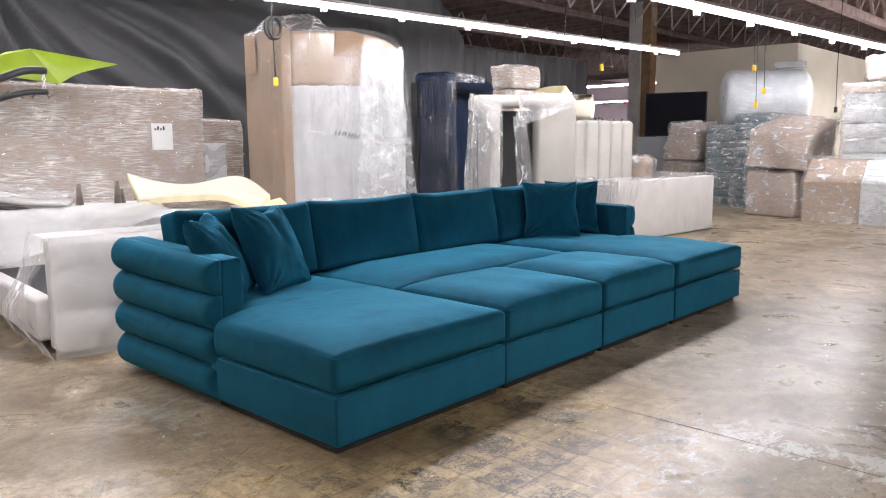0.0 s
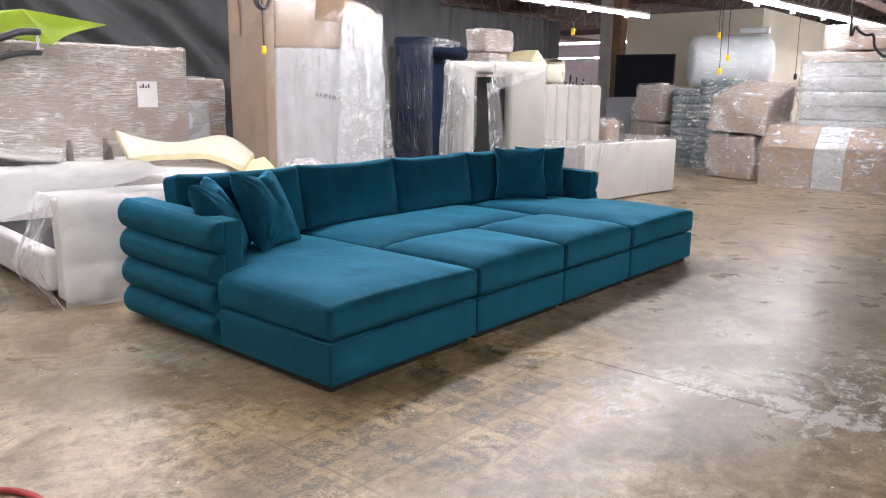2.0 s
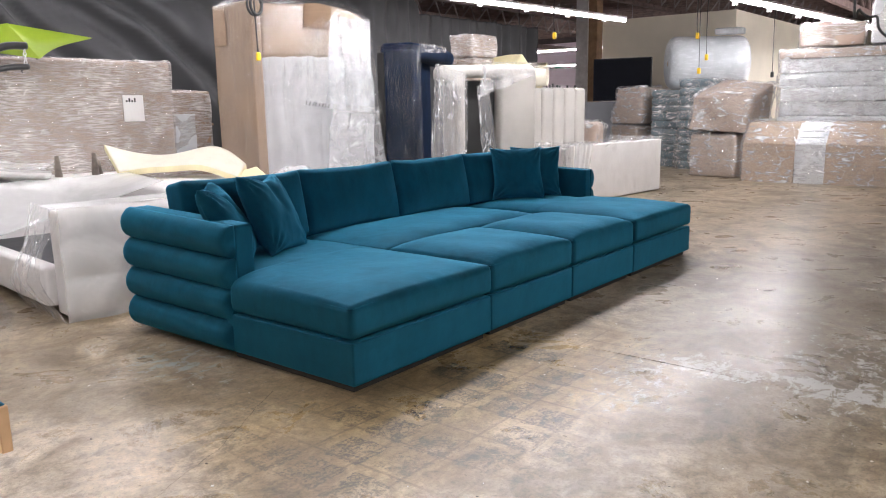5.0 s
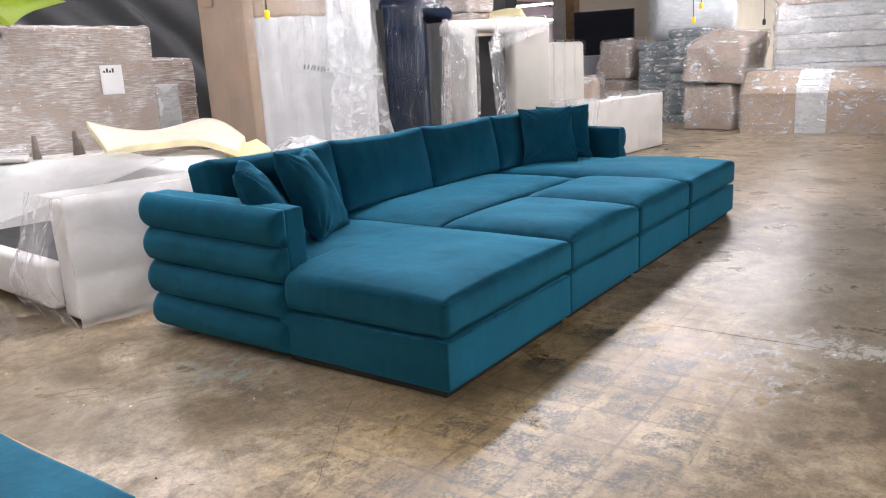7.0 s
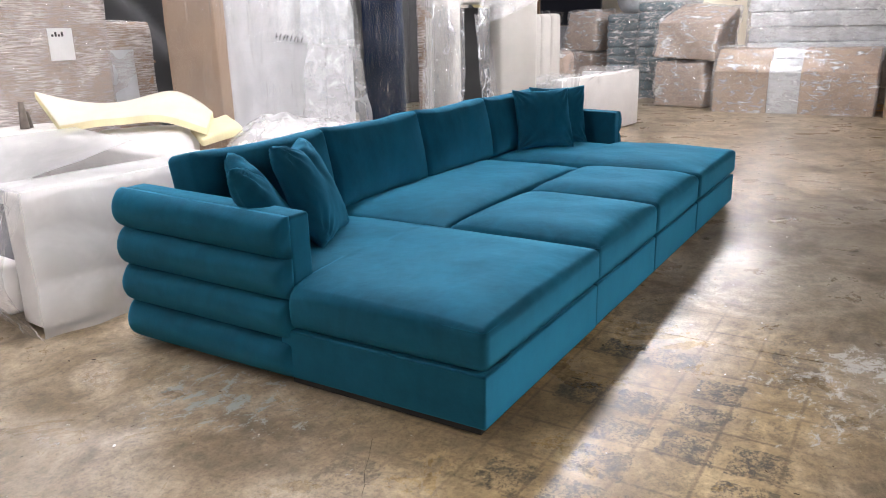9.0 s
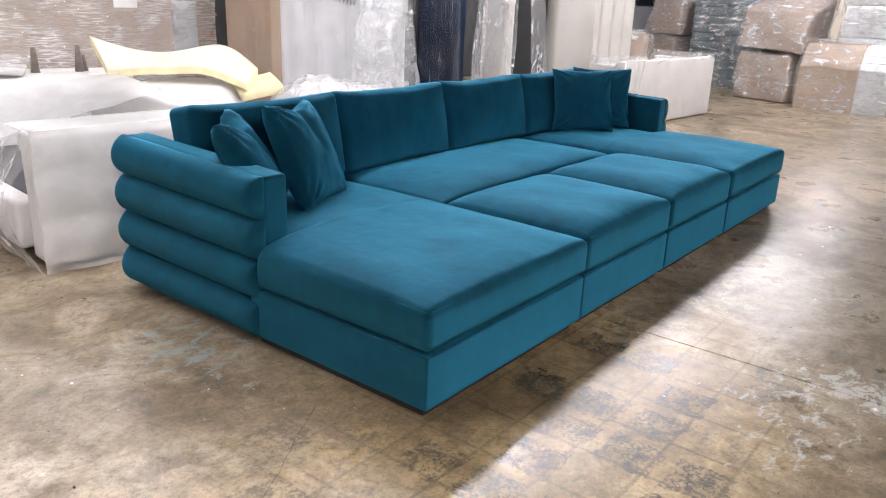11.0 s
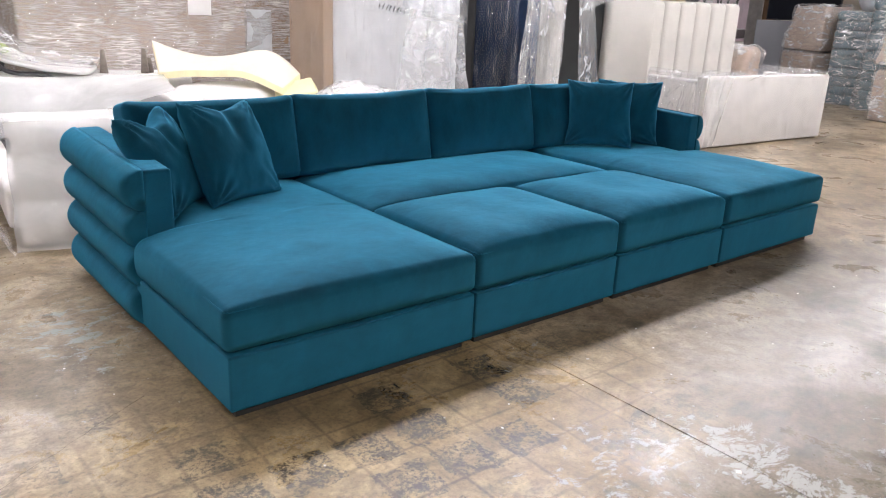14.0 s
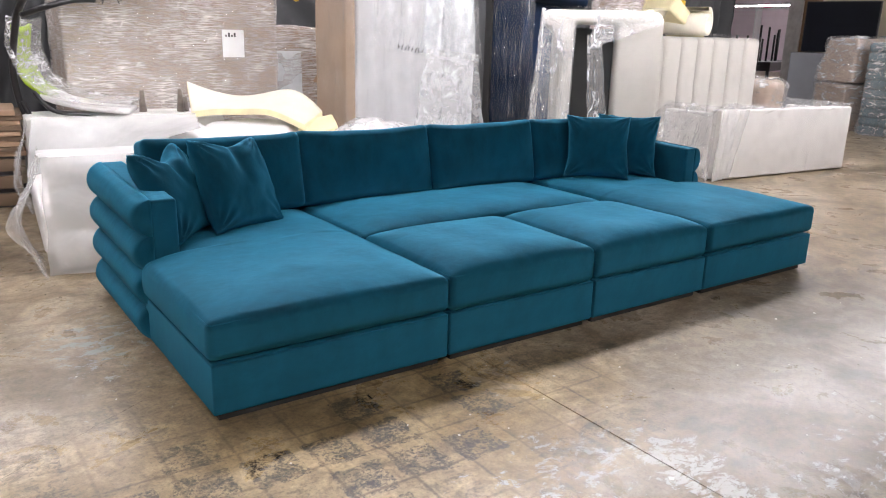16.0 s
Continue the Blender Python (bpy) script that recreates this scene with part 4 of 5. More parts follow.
for k in range(8):
    bm = bmesh.new()
    beam(bm, (-0.2 + 0.04 * k, -0.385, 1.31 - 0.006 * k), (-0.19 + 0.04 * k + 0.012 * (k % 3), -0.385, 1.36 - 0.006 * k), 0.005, 0.006)
    beam(bm, (-0.2 + 0.04 * k, -0.385, 1.335 - 0.006 * k), (-0.175 + 0.04 * k, -0.385, 1.33 - 0.006 * k + 0.02 * (k % 2)), 0.005, 0.006)
    part("mark", bm, INK, tall, "thin black pen mark")

# the pack stands askew: its long front runs back towards the west, its carton side runs north
for ob in tall.children:
    turn = ob.matrix_basis.copy()
    for v in ob.data.vertices:
        q = turn @ v.co
        x = (q.x - 0.01) * 0.66
        v.co = (x, (q.y + 0.33) * 1.06 - 0.67 * x, q.z)
    ob.matrix_basis = Matrix()

navy = thing("navy_sofa_on_end", pose(4.16, 3.19, 0, 0, 0, 18), "navy velvet sofa stood on end in plastic", "packed furniture")
part("seat_back", soft_box((0.15, 0.40, 1.90), 0.04, 3, (3, 6, 10), wobble(0.006, 2, 6)), NAVY, navy, "", pose(0.075, 0.20, 0))
part("seat", soft_box((1.14, 0.15, 1.86), 0.04, 3, (6, 3, 10), wobble(0.006, 2, 7)), NAVY, navy, "", pose(0.71, 0.37, 0))
part("arm", soft_box((1.34, 0.42, 0.17), 0.07, 4, (12, 6, 3), lambda x, y, z, u, v, w: (x, y, z - 0.05 * max(0, u) ** 3)), NAVY, navy, "", pose(0.69, 0.21, 1.80))
part("side_board", slab(-0.045, -0.012, 0.34, 0.41, 0.0, 1.86, 0.004), BLACK_RUBBER, navy, "dark board edge")
part("film", film_cover(0.18, 0.43, 0.0, 1.93, 0.012, 15, 0.016, 4.0, 0.0, 30, 200), GATHER, navy, "clear plastic film", pose(0.075, 0.20, 0))
part("film", drape((0.10, -0.03, 1.97), (0.98, -0.02, 1.97), (0.12, -0.02, 1.86), (0.96, -0.02, 1.90), 4, 0.012, 5.0, 50, 10), CRINKLE, navy, "crinkled plastic over the arm")
wrapped_block("wrapped_parcel", pose(6.30, 3.95, 1.905, 0, 0, -10), (0.48, 0.4, 0.29), CARD_GREY, WRAP, "small brown parcel in clear film", "parcel", seed=9.0, lumps=0.02)

# cream sofa on end: a tall arch of padded seat, back and arm
def arch_mesh(w, h, depth, left_leg, right_leg, top, r, set_in):
    """A padded arch: two legs joined by a beam that overhangs one of them, with rounded corners, extruded along y."""
    outer, inner = [], []
    for k in range(9):
        a = math.pi - k * math.pi / 16
        outer.append((-w / 2 + r + r * math.cos(a), h - r + r * math.sin(a)))
    for k in range(9):
        a = math.pi / 2 - k * math.pi / 16
        outer.append((w / 2 - 1.6 * r + 1.6 * r * math.cos(a), h - 1.6 * r + 1.6 * r * math.sin(a)))
    q = 0.05
    for k in range(9):
        a = math.pi - k * math.pi / 16
        inner.append((-w / 2 + left_leg + q + q * math.cos(a), h - top - q + q * math.sin(a)))
    for k in range(9):
        a = math.pi / 2 - k * math.pi / 16
        inner.append((w / 2 - right_leg - q + q * math.cos(a), h - top - q + q * math.sin(a)))
    outer = [(-w / 2 + set_in, 0.0), (-w / 2 + set_in, h - top - 0.02), (-w / 2, h - top - 0.01)] + outer + [(w / 2, 0.0)]
    inner = [(-w / 2 + left_leg, 0.0), (-w / 2 + left_leg, h * 0.7), (-w / 2 + left_leg, h * 0.8)] + inner + [(w / 2 - right_leg, 0.0)]
    bm = bmesh.new()
    rows = []
    for y, s in ((0.0, 0.03), (0.03, 0.0), (depth - 0.03, 0.0), (depth, 0.03)):
        ro = [bm.verts.new((x - s * (1 if x > 0 else -1), y, z - (s if z > h - r else 0))) for x, z in outer]
        ri = [bm.verts.new((x + s * (1 if x > 0 else -1), y, z + (s if z > h - top - q else 0))) for x, z in inner]
        rows.append((ro, ri))
    n = len(outer)
    for (o0, i0), (o1, i1) in zip(rows, rows[1:]):
        for k in range(n - 1):
            bm.faces.new((o0[k], o0[k + 1], o1[k + 1], o1[k]))
            bm.faces.new((i0[k], i1[k], i1[k + 1], i0[k + 1]))
    for (o, i), flip in ((rows[0], False), (rows[-1], True)):
        for k in range(n - 1):
            f = (o[k], i[k], i[k + 1], o[k + 1])
            bm.faces.new(f[::-1] if flip else f)
    return finish(bm, True)


arch = thing("cream_sofa_on_end", pose(4.322, 2.298, 0, 0, 0, -38), "cream upholstered sofa stood on end, half covered in plastic", "packed furniture")
part("frame", arch_mesh(1.04, 1.69, 0.34, 0.265, 0.385, 0.12, 0.06, 0.10), CREAM, arch, "cream padded frame")
part("underside", slab(-0.22, 0.13, 0.24, 0.32, 0.02, 1.54), BLACK_RUBBER, arch, "dark lining")


def hanging_sheet(x0, x1, y, z_top, bottom, nx, nz, fold, seed, curl=0.12):
    """A loose sheet that lies over a top edge and hangs down in folds; bottom(u) is the height of its hem."""
    verts, faces = [], []
    for i in range(nx + 1):
        u = i / nx
        zb = bottom(u)
        for j in range(nz + 1):
            f = j / nz
            if f < 0.12:
                z, dy = z_top, curl * 3 * (1 - f / 0.12)
            else:
                g = (f - 0.12) / 0.88
                z, dy = z_top - (z_top - zb) * g, 0
            g = max(0, (f - 0.12) / 0.88)
            x = x0 + (x1 - x0) * u + 0.05 * g * noise.noise((u * 3, g * 2, seed))
            w = math.sin(u * 23 + seed + 2.5 * noise.noise((u * 4, g * 1.5, seed))) * fold * (0.2 + g) - fold * 1.2 * g
            w += 0.5 * fold * noise.noise((u * 18, g * 8, seed))
            verts.append((x, y - 0.015 + dy + w, z + 0.012 + 0.02 * noise.noise((u * 9, f * 9, seed)) * (f < 0.12)))
    for i in range(nx):
        for j in range(nz):
            a = i * (nz + 1) + j
            faces.append((a, a + 1, a + nz + 2, a + nz + 1))
    return mesh_of(verts, faces)


part("film", drape((-0.54, 0.16, 1.705), (-0.53, -0.03, 1.70), (-0.64, 0.14, 0.1), (-0.60, -0.18, 0.1), 4, 0.02, 1.0), CLEAR, arch, "clear plastic sheet hanging at the leg")
part("film", drape((-0.53, -0.03, 1.70), (-0.24, -0.04, 1.60), (-0.60, -0.18, 0.1), (-0.30, -0.14, 0.1), 4, 0.018, 4.0), CLEAR, arch, "clear plastic sheet hanging at the leg")
part("film", drape((-0.08, -0.03, 1.71), (0.53, -0.03, 1.70), (-0.12, -0.07, 1.36), (0.48, -0.06, 1.58), 3, 0.022, 2.0, 60, 24), CLEAR, arch, "clear plastic sheet folded over the top")
part("film", drape((-0.15, -0.06, 1.48), (-0.02, -0.06, 1.45), (-0.06, -0.12, 0.12), (0.16, -0.10, 0.12), 2, 0.02, 3.0, 30, 50), CLEAR, arch, "loose plastic tail hanging in the opening")
part("film", drape((-0.54, 0.32, 1.72), (-0.54, -0.03, 1.715), (0.52, 0.32, 1.72), (0.53, -0.03, 1.715), 3, 0.006, 6.0, 20, 40), SHEET, arch, "clear plastic sheet lying over the top")

tuft = thing("channel_headboard", pose(6.70, 3.58, 0, 0, 0, TURN), "cream channel-tufted upholstered bed panel in thin plastic", "headboard")
for k in range(2, 9):
    part("channel", soft_box((0.262, 0.2, 1.5), 0.06, 4, (3, 2, 6), wobble(0.004, 2, k)), CREAM, tuft, "", pose(-1.06 + 0.265 * k, -0.32, 0))
for x in (0.53, 0.70, 0.95, 1.14):
    part("stud", cyl(0.014, 0.07, 8), BLACK, tuft, "short dark fixing stud", pose(x, -0.25, 1.47))
part("panel", soft_box((1.86, 0.7, 1.48), 0.03, 2), CREAM, tuft, "", pose(0.27, 0.12, 0))
part("film", film_cover(1.90, 1.0, 0.5, 1.52, 0.03, 17, 0.012, 6.0, 0.0, 16, 140), SHEET, tuft, "thin clear film", pose(0.27, 0.0, 0))


def foam_roll(m, w, turns, thick, mat, label):
    verts, faces, n, rows = [], [], 60, 2
    for i in range(n + 1):
        a = turns * 2 * math.pi * i / n
        rr = 0.05 + 0.035 * a / (2 * math.pi) * 2
        for d in (0, thick):
            for y in (-w / 2, w / 2):
                verts.append(((rr + d) * math.cos(a), y, (rr + d) * math.sin(a) + 0.2))
    for i in range(n):
        a, b = i * 4, (i + 1) * 4
        faces += [(a, b, b + 1, a + 1), (a + 2, a + 3, b + 3, b + 2), (a, a + 2, b + 2, b), (a + 1, b + 1, b + 3, a + 3)]
    return solo("foam_offcut", mesh_of(verts, faces), mat, m, label, "foam", "foam pieces")


foam_roll(pose(6.90, 3.44, 1.46, 0, 0, 20), 0.5, 1.3, 0.04, CREAM_FOAM, "curled cream foam offcut lying on the headboard")
solo("foam_offcut", soft_box((0.80, 0.5, 0.17), 0.04, 3, (12, 5, 3), wobble(0.07, 3.2, 3)), YELLOW_FOAM, pose(6.80, 3.60, 1.62, 0, 26, 4), "thick yellow foam slab lying on the headboard", "foam", "foam pieces")

# white sofa seen from behind, under plastic
bench = thing("covered_sofa", pose(7.39, 2.275, 0, 0, 0, -5) @ Matrix.Diagonal((0.94, 0.94, 1, 1)), "white upholstered sofa seen from behind under plastic", "sofa")
part("back_rest", soft_box((2.4, 0.14, 0.74), 0.02, 3, (10, 2, 5), wobble(0.006, 2, 1)), WHITE_FOAM, bench, "", pose(0, 0.07, 0.01))
for sx in (-1, 1):
    part("arm", soft_box((0.14, 0.72, 0.7), 0.02, 3, (2, 5, 5)), WHITE_FOAM, bench, "", pose(sx * 1.13, 0.505, 0.01))
part("seat", soft_box((2.1, 0.7, 0.42), 0.03, 3, (8, 5, 3)), WHITE_FOAM, bench, "", pose(0, 0.5, 0.01))


def tent_top(seed):
    """Plastic stretched over the back and the arms, sagging between them."""
    verts, faces, nx, ny = [], [], 90, 30
    for i in range(nx + 1):
        for j in range(ny + 1):
            x, y = -1.25 + 2.5 * i / nx, -0.02 + 0.92 * j / ny
            a = max(math.exp(-((abs(x) - 1.13) / 0.16) ** 2), math.exp(-((x + 0.1) / 0.10) ** 2) * 0.85, math.exp(-(y / 0.14) ** 2) * (0.88 + 0.14 * math.sin(x * 5.2 + 1.0)))
            z = 0.54 + 0.25 * a + 0.035 * math.sin(x * 17 + y * 9 + 3 * noise.noise((x * 2, y * 3, seed))) * (1 - a)
            z += 0.02 * noise.noise((x * 7, y * 9, seed))
            verts.append((x, y, z))
    for i in range(nx):
        for j in range(ny):
            k = i * (ny + 1) + j
            faces.append((k, k + ny + 1, k + ny + 2, k + 1))
    return mesh_of(verts, faces)


part("film", tent_top(2.0), CLEAR, bench, "clear plastic sagging between back and arms")
part("film", hanging_sheet(-1.27, 1.25, -0.01, 0.755, lambda u: 0.03 + 0.01 * math.sin(u * 9), 120, 18, 0.012, 5.0, 0.0), SHEET, bench, "thin plastic over the back")
part("film", drape((-1.24, 0.02, 0.77), (-1.24, 0.85, 0.76), (-1.42, -0.06, 0.03), (-1.95, 0.75, 0.30), 4, 0.05, 5.0, 60, 40, 0.08), CLEAR, bench, "plastic sweeping down beside the arm")
part("film", drape((-1.20, -0.02, 0.77), (-0.75, -0.02, 0.76), (-1.36, -0.10, 0.02), (-0.98, -0.03, 0.04), 3, 0.012, 7.0), MILKY, bench, "gathered plastic at the corner")
wrapped_block("flat_carton_pile", pose(6.33, 4.0, 0, 0, 0, TURN), (0.46, 0.44, 1.89), CARD_DARK, WRAP, "tall brown carton standing behind the sofas", "carton", seed=21.0)
wrapped_block("wrapped_bundle", pose(8.55, 3.45, 0, 0, 0, 10), (0.6, 0.5, 1.0), CARD_GREY, CRINKLE, "lumpy brown bundle in clear plastic", "parcel", seed=11.0, lumps=0.06, r=0.12)


# ---- packed stock on the east side ----
def cushion_stack(m, size, count, seed, label):
    t = thing("cushion_stack", m, label, "cushions", "stacks of grey cushions")
    h = size[2] / count
    for k in range(count):
        dx, dy = 0.02 * noise.noise((k, seed, 0)), 0.02 * noise.noise((0, k, seed))
        part("cushion", soft_box((size[0], size[1], h * 1.02), h * 0.42, 3, (6, 6, 2), wobble(0.008, 3, k + seed)), GREY_FABRIC, t, "", pose(dx, dy, k * h))
    part("film", film_cover(size[0] + 0.02, size[1] + 0.02, 0.0, size[2] + 0.01, 0.02, 9, 0.025, seed, 0.0, 30, 140), CRINKLE, t, "clear stretch film")
    return t


cushion_stack(pose(12.35, 3.0, 0, 0, 0, TURN), (0.68, 0.66, 1.68), 11, 1.0, "stack of grey-blue cushions bound in film")
cushion_stack(pose(12.75, 3.72, 0, 0, 0, TURN), (0.68, 0.66, 1.50), 10, 2.0, "lower stack of grey-blue cushions in film")
def lump_block(name, m, size, seed, label, category, group, taper, amount):
    """A bulky packed thing: a box with crushed, leaning sides, and a loose crinkled film over it."""
    def bent(extra):
        def warp(x, y, z, u, v, w):
            k = z / size[2]
            s = 1 + taper[0] * (k - 0.5)
            x, y = x * s + taper[1] * (k - 0.5) * size[0], y * s
            d = noise.noise_vector((x * 2.4 + seed, y * 2.4, z * 2.4)) * amount
            ridge = (0.3 - abs(noise.noise((x * 5 + seed, y * 5, z * 5)))) * extra
            return (x + d[0] + u * ridge, y + d[1] + v * ridge, z + (d[2] + ridge * (w > 0.8) + taper[2] * u * size[0] * k if z > 0.03 else 0))
        return warp
    t = thing(name, m, label, category, group)
    part("carton", soft_box(size, 0.04, 2, (8, 8, 8), bent(0.0)), CARD_GREY, t)
    grow = (size[0] + 0.06, size[1] + 0.06, size[2] + 0.03)
    part("film", soft_box(grow, 0.06, 3, (36, 36, 30), bent(0.05)), CRINKLE, t, "clear crinkled stretch film")
    return t


lump_block("wrapped_chair", pose(12.99, 4.62, 0, 0, 0, -20), (0.72, 0.72, 0.80), 3.0, "brown wrapped carton at the bottom of a pair", "carton", "paired cartons", (0.05, 0.0, 0.0), 0.03)
lump_block("wrapped_chair", pose(12.99, 4.60, 0.83, 0, 0, -14), (0.68, 0.68, 0.74), 4.0, "brown wrapped chair carton on another carton", "carton", "paired cartons", (-0.16, 0.08, 0.0), 0.04)
lump_block("wrapped_carton", pose(11.20, 2.14, 0, 0, 0, -14), (0.82, 0.88, 0.74), 5.0, "brown lumpy film-wrapped carton on the floor", "carton", "", (-0.06, 0.0, 0.04), 0.04)
lump_block("wrapped_armchair", pose(11.28, 2.10, 0.80, 3, -4, -10), (0.90, 1.0, 0.68), 6.0, "armchair packed in brown paper and film on a carton", "packed furniture", "", (0.0, 0.12, 0.10), 0.06)

# roll of bubble wrap on a stack of flat cartons
wrapped_block("flat_carton_pile", pose(13.75, 3.30, 0, 0, 0, TURN), (0.95, 1.6, 1.50), CARD_DARK, WRAP, "tall pile of flat cartons bound in film", "carton", "", 7.0, 0.02)
roll = thing("bubble_wrap_roll", pose(13.6, 3.42, 2.04, 0, 0, 34), "huge roll of clear bubble wrap lying on cartons", "packing roll")


def roll_mesh(rad, length):
    verts, faces, n, seg = [], [], 30, 48
    e = 0.16
    prof = [(0, 0.06), (0.0, rad * 0.5)] + [(e - e * math.cos(a * math.pi / 16), rad - e + e * math.sin(a * math.pi / 16)) for a in range(9)]
    prof += [(e + (length - 2 * e) * i / n, rad) for i in range(1, n)]
    prof += [(length - e + e * math.sin(a * math.pi / 16), rad - e + e * math.cos(a * math.pi / 16)) for a in range(9)] + [(length, rad * 0.5), (length, 0.06)]
    for x, r in prof:
        for k in range(seg):
            a = 2 * math.pi * k / seg
            d = 1 + 0.02 * noise.noise((x * 4, math.cos(a) * 2, math.sin(a) * 2))
            verts.append((r * d * math.cos(a), x - length / 2, r * d * math.sin(a)))
    for i in range(len(prof) - 1):
        for k in range(seg):
            a, b, k2 = i * seg, (i + 1) * seg, (k + 1) % seg
            faces.append((a + k, a + k2, b + k2, b + k))
    return mesh_of(verts, faces)


part("bubble_sheet", roll_mesh(0.53, 1.55), BUBBLE, roll)
part("inner_wraps", roll_mesh(0.48, 1.5), plain("pale_bubble", (0.72, 0.77, 0.80), 0.4, 0, 0.1, 6, 90, 0.4), roll, "pale inner layers")
part("core", cyl(0.07, 1.54, 16, "y"), CARD, roll, "cardboard core", pose(0, -0.77, 0))
solo("flat_parcel", soft_box((0.3, 0.55, 0.12), 0.03, 3, (4, 4, 2), wobble(0.02, 4, 2)), GREY_PACK, pose(13.55, 2.95, 2.57, 0, 0, 10), "grey parcel lying on the bubble wrap roll", "parcel")

# long low carton with a sloping lid and a grey band
LONG = pose(10.36, 1.58, 0, 0, 0, -90)
longbox = thing("long_carton", LONG, "long brown carton with sloping lid in film", "carton")


def lid_profile(x0, x1, grow, mat_wob, seed):
    prof = [(-grow, 0.0), (-grow, 0.60 + grow), (0.30, 0.92 + grow), (0.72 + grow, 0.94 + grow), (0.72 + grow, 0.0)]
    verts, faces, n = [], [], 24
    line = []
    for a in range(len(prof) - 1):
        for s in range(8):
            t = s / 8
            line.append((prof[a][0] + (prof[a + 1][0] - prof[a][0]) * t, prof[a][1] + (prof[a + 1][1] - prof[a][1]) * t))
    line.append(prof[-1])
    for i in range(n + 1):
        x = x0 + (x1 - x0) * i / n
        for y, z in line:
            d = noise.noise_vector((x * 3 + seed, y * 3, z * 3)) * mat_wob
            verts.append((x + d[0] * 0.3, y + d[1], z + (d[2] if z > 0.05 else 0)))
    m = len(line)
    for i in range(n):
        for j in range(m - 1):
            a = i * m + j
            faces.append((a, a + 1, a + m + 1, a + m))
    faces.append(tuple(range(m)))
    faces.append(tuple(n * m + j for j in range(m - 1, -1, -1)))
    bm = bmesh.new()
    bm.from_mesh(mesh_of(verts, faces, False))
    return finish(bm)


part("carton", lid_profile(0.0, 0.78, 0, 0.012, 1), CARD, longbox)
part("carton", lid_profile(1.22, 2.2, 0, 0.012, 2), CARD, longbox)
part("grey_band", lid_profile(0.785, 1.215, -0.006, 0.012, 3), GREY_PACK, longbox, "grey foam band")
for k in range(2):
    part("printed_bar", slab(0.83, 1.17, 0.085 + 0.09 * k, 0.13 + 0.09 * k, 0.70 + 0.09 * k, 0.705 + 0.09 * k), INK, longbox, "dark printed bars")
part("film", lid_profile(-0.03, 2.23, 0.035, 0.012, 1), CRINKLE, longbox, "clear stretch film")

# tall grey wrapped pallet load behind it, with parcels on top
load = thing("wrapped_pallet_load", pose(11.50, -0.08, 0, 0, 0, -84), "tall load of grey foam panels wrapped in film", "pallet load")
for k in range(8):
    part("panel", soft_box((2.75 - 0.02 * (k % 3), 0.86, 0.222), 0.03, 2, (8, 4, 2), wobble(0.012, 2, k)), GREY_PACK, load, "", pose(0, 0.02 * math.sin(k * 2.1), 0.12 + k * 0.224))
part("card_cap", soft_box((2.76, 0.9, 0.14), 0.02, 2, (8, 4, 2), wobble(0.02, 2, 3)), CARD_GREY, load, "brown cardboard cap", pose(0, 0, 1.915))
part("pallet", slab(-1.35, 1.35, -0.42, 0.42, 0.0, 0.12), PLY, load, "wooden pallet")
part("film", soft_box((2.84, 0.98, 2.05), 0.05, 3, (60, 20, 40), wobble(0.035, 5, 9)), CRINKLE, load, "clear stretch film", pose(0, 0, 0.02))
wrapped_block("wrapped_parcel", pose(11.55, 0.65, 2.10, 0, 0, -74), (0.9, 0.6, 0.36), CARD_GREY, WRAP, "brown folded parcel on the pallet load", "parcel", "", 12.0, 0.05)
wrapped_block("wrapped_parcel", pose(11.55, -0.58, 2.10, 0, 0, -88), (1.2, 0.7, 0.62), GREY_PACK, WRAP, "grey bulky parcel on the pallet load", "parcel", "", 13.0, 0.05)
carton = thing("tall_carton", pose(10.15, -1.15, 0, 0, 0, -76), "upright brown carton with a white tape band", "carton")
part("carton", soft_box((0.7, 0.5, 0.98), 0.012, 2, (3, 3, 4), wobble(0.01, 2, 1)), CARD, carton)
part("tape", slab(-0.353, 0.353, -0.253, -0.249, 0.62, 0.69), PAPER, carton, "white tape band")

# dark screen standing on a grey half-height cabinet
cab = thing("grey_cabinet", pose(14.1, 5.3, 0, 0, 0, 100), "grey painted half-height cabinet", "cabinet")
part("body", slab(-1.0, 0.95, -0.25, 0.3, 0, 1.3, 0.01), GREY_WALL, cab)
tv = thing("large_screen", pose(13.95, 5.5, 1.31, 0, 0, 101), "large dark switched-off screen on the cabinet", "screen")
part("housing", slab(-0.72, 0.60, -0.03, 0.03, 0.0, 0.94, 0.006), BLACK, tv)
part("glass", slab(-0.70, 0.58, 0.0305, 0.034, 0.02, 0.92), SCREEN, tv, "dark glossy glass")
for s in (-0.4, 0.4):
    part("foot", slab(s - 0.03, s + 0.03, -0.12, 0.12, -0.008, 0.02, 0.004), BLACK, tv)
box = thing("small_blue_box", pose(15.55, 3.7, 2.05), "small blue switch box on the partition corner", "switch box")
part("body", slab(-0.05, 0.14, -0.13, 0.1, 0, 0.2, 0.01), BLUE_PLASTIC, box)

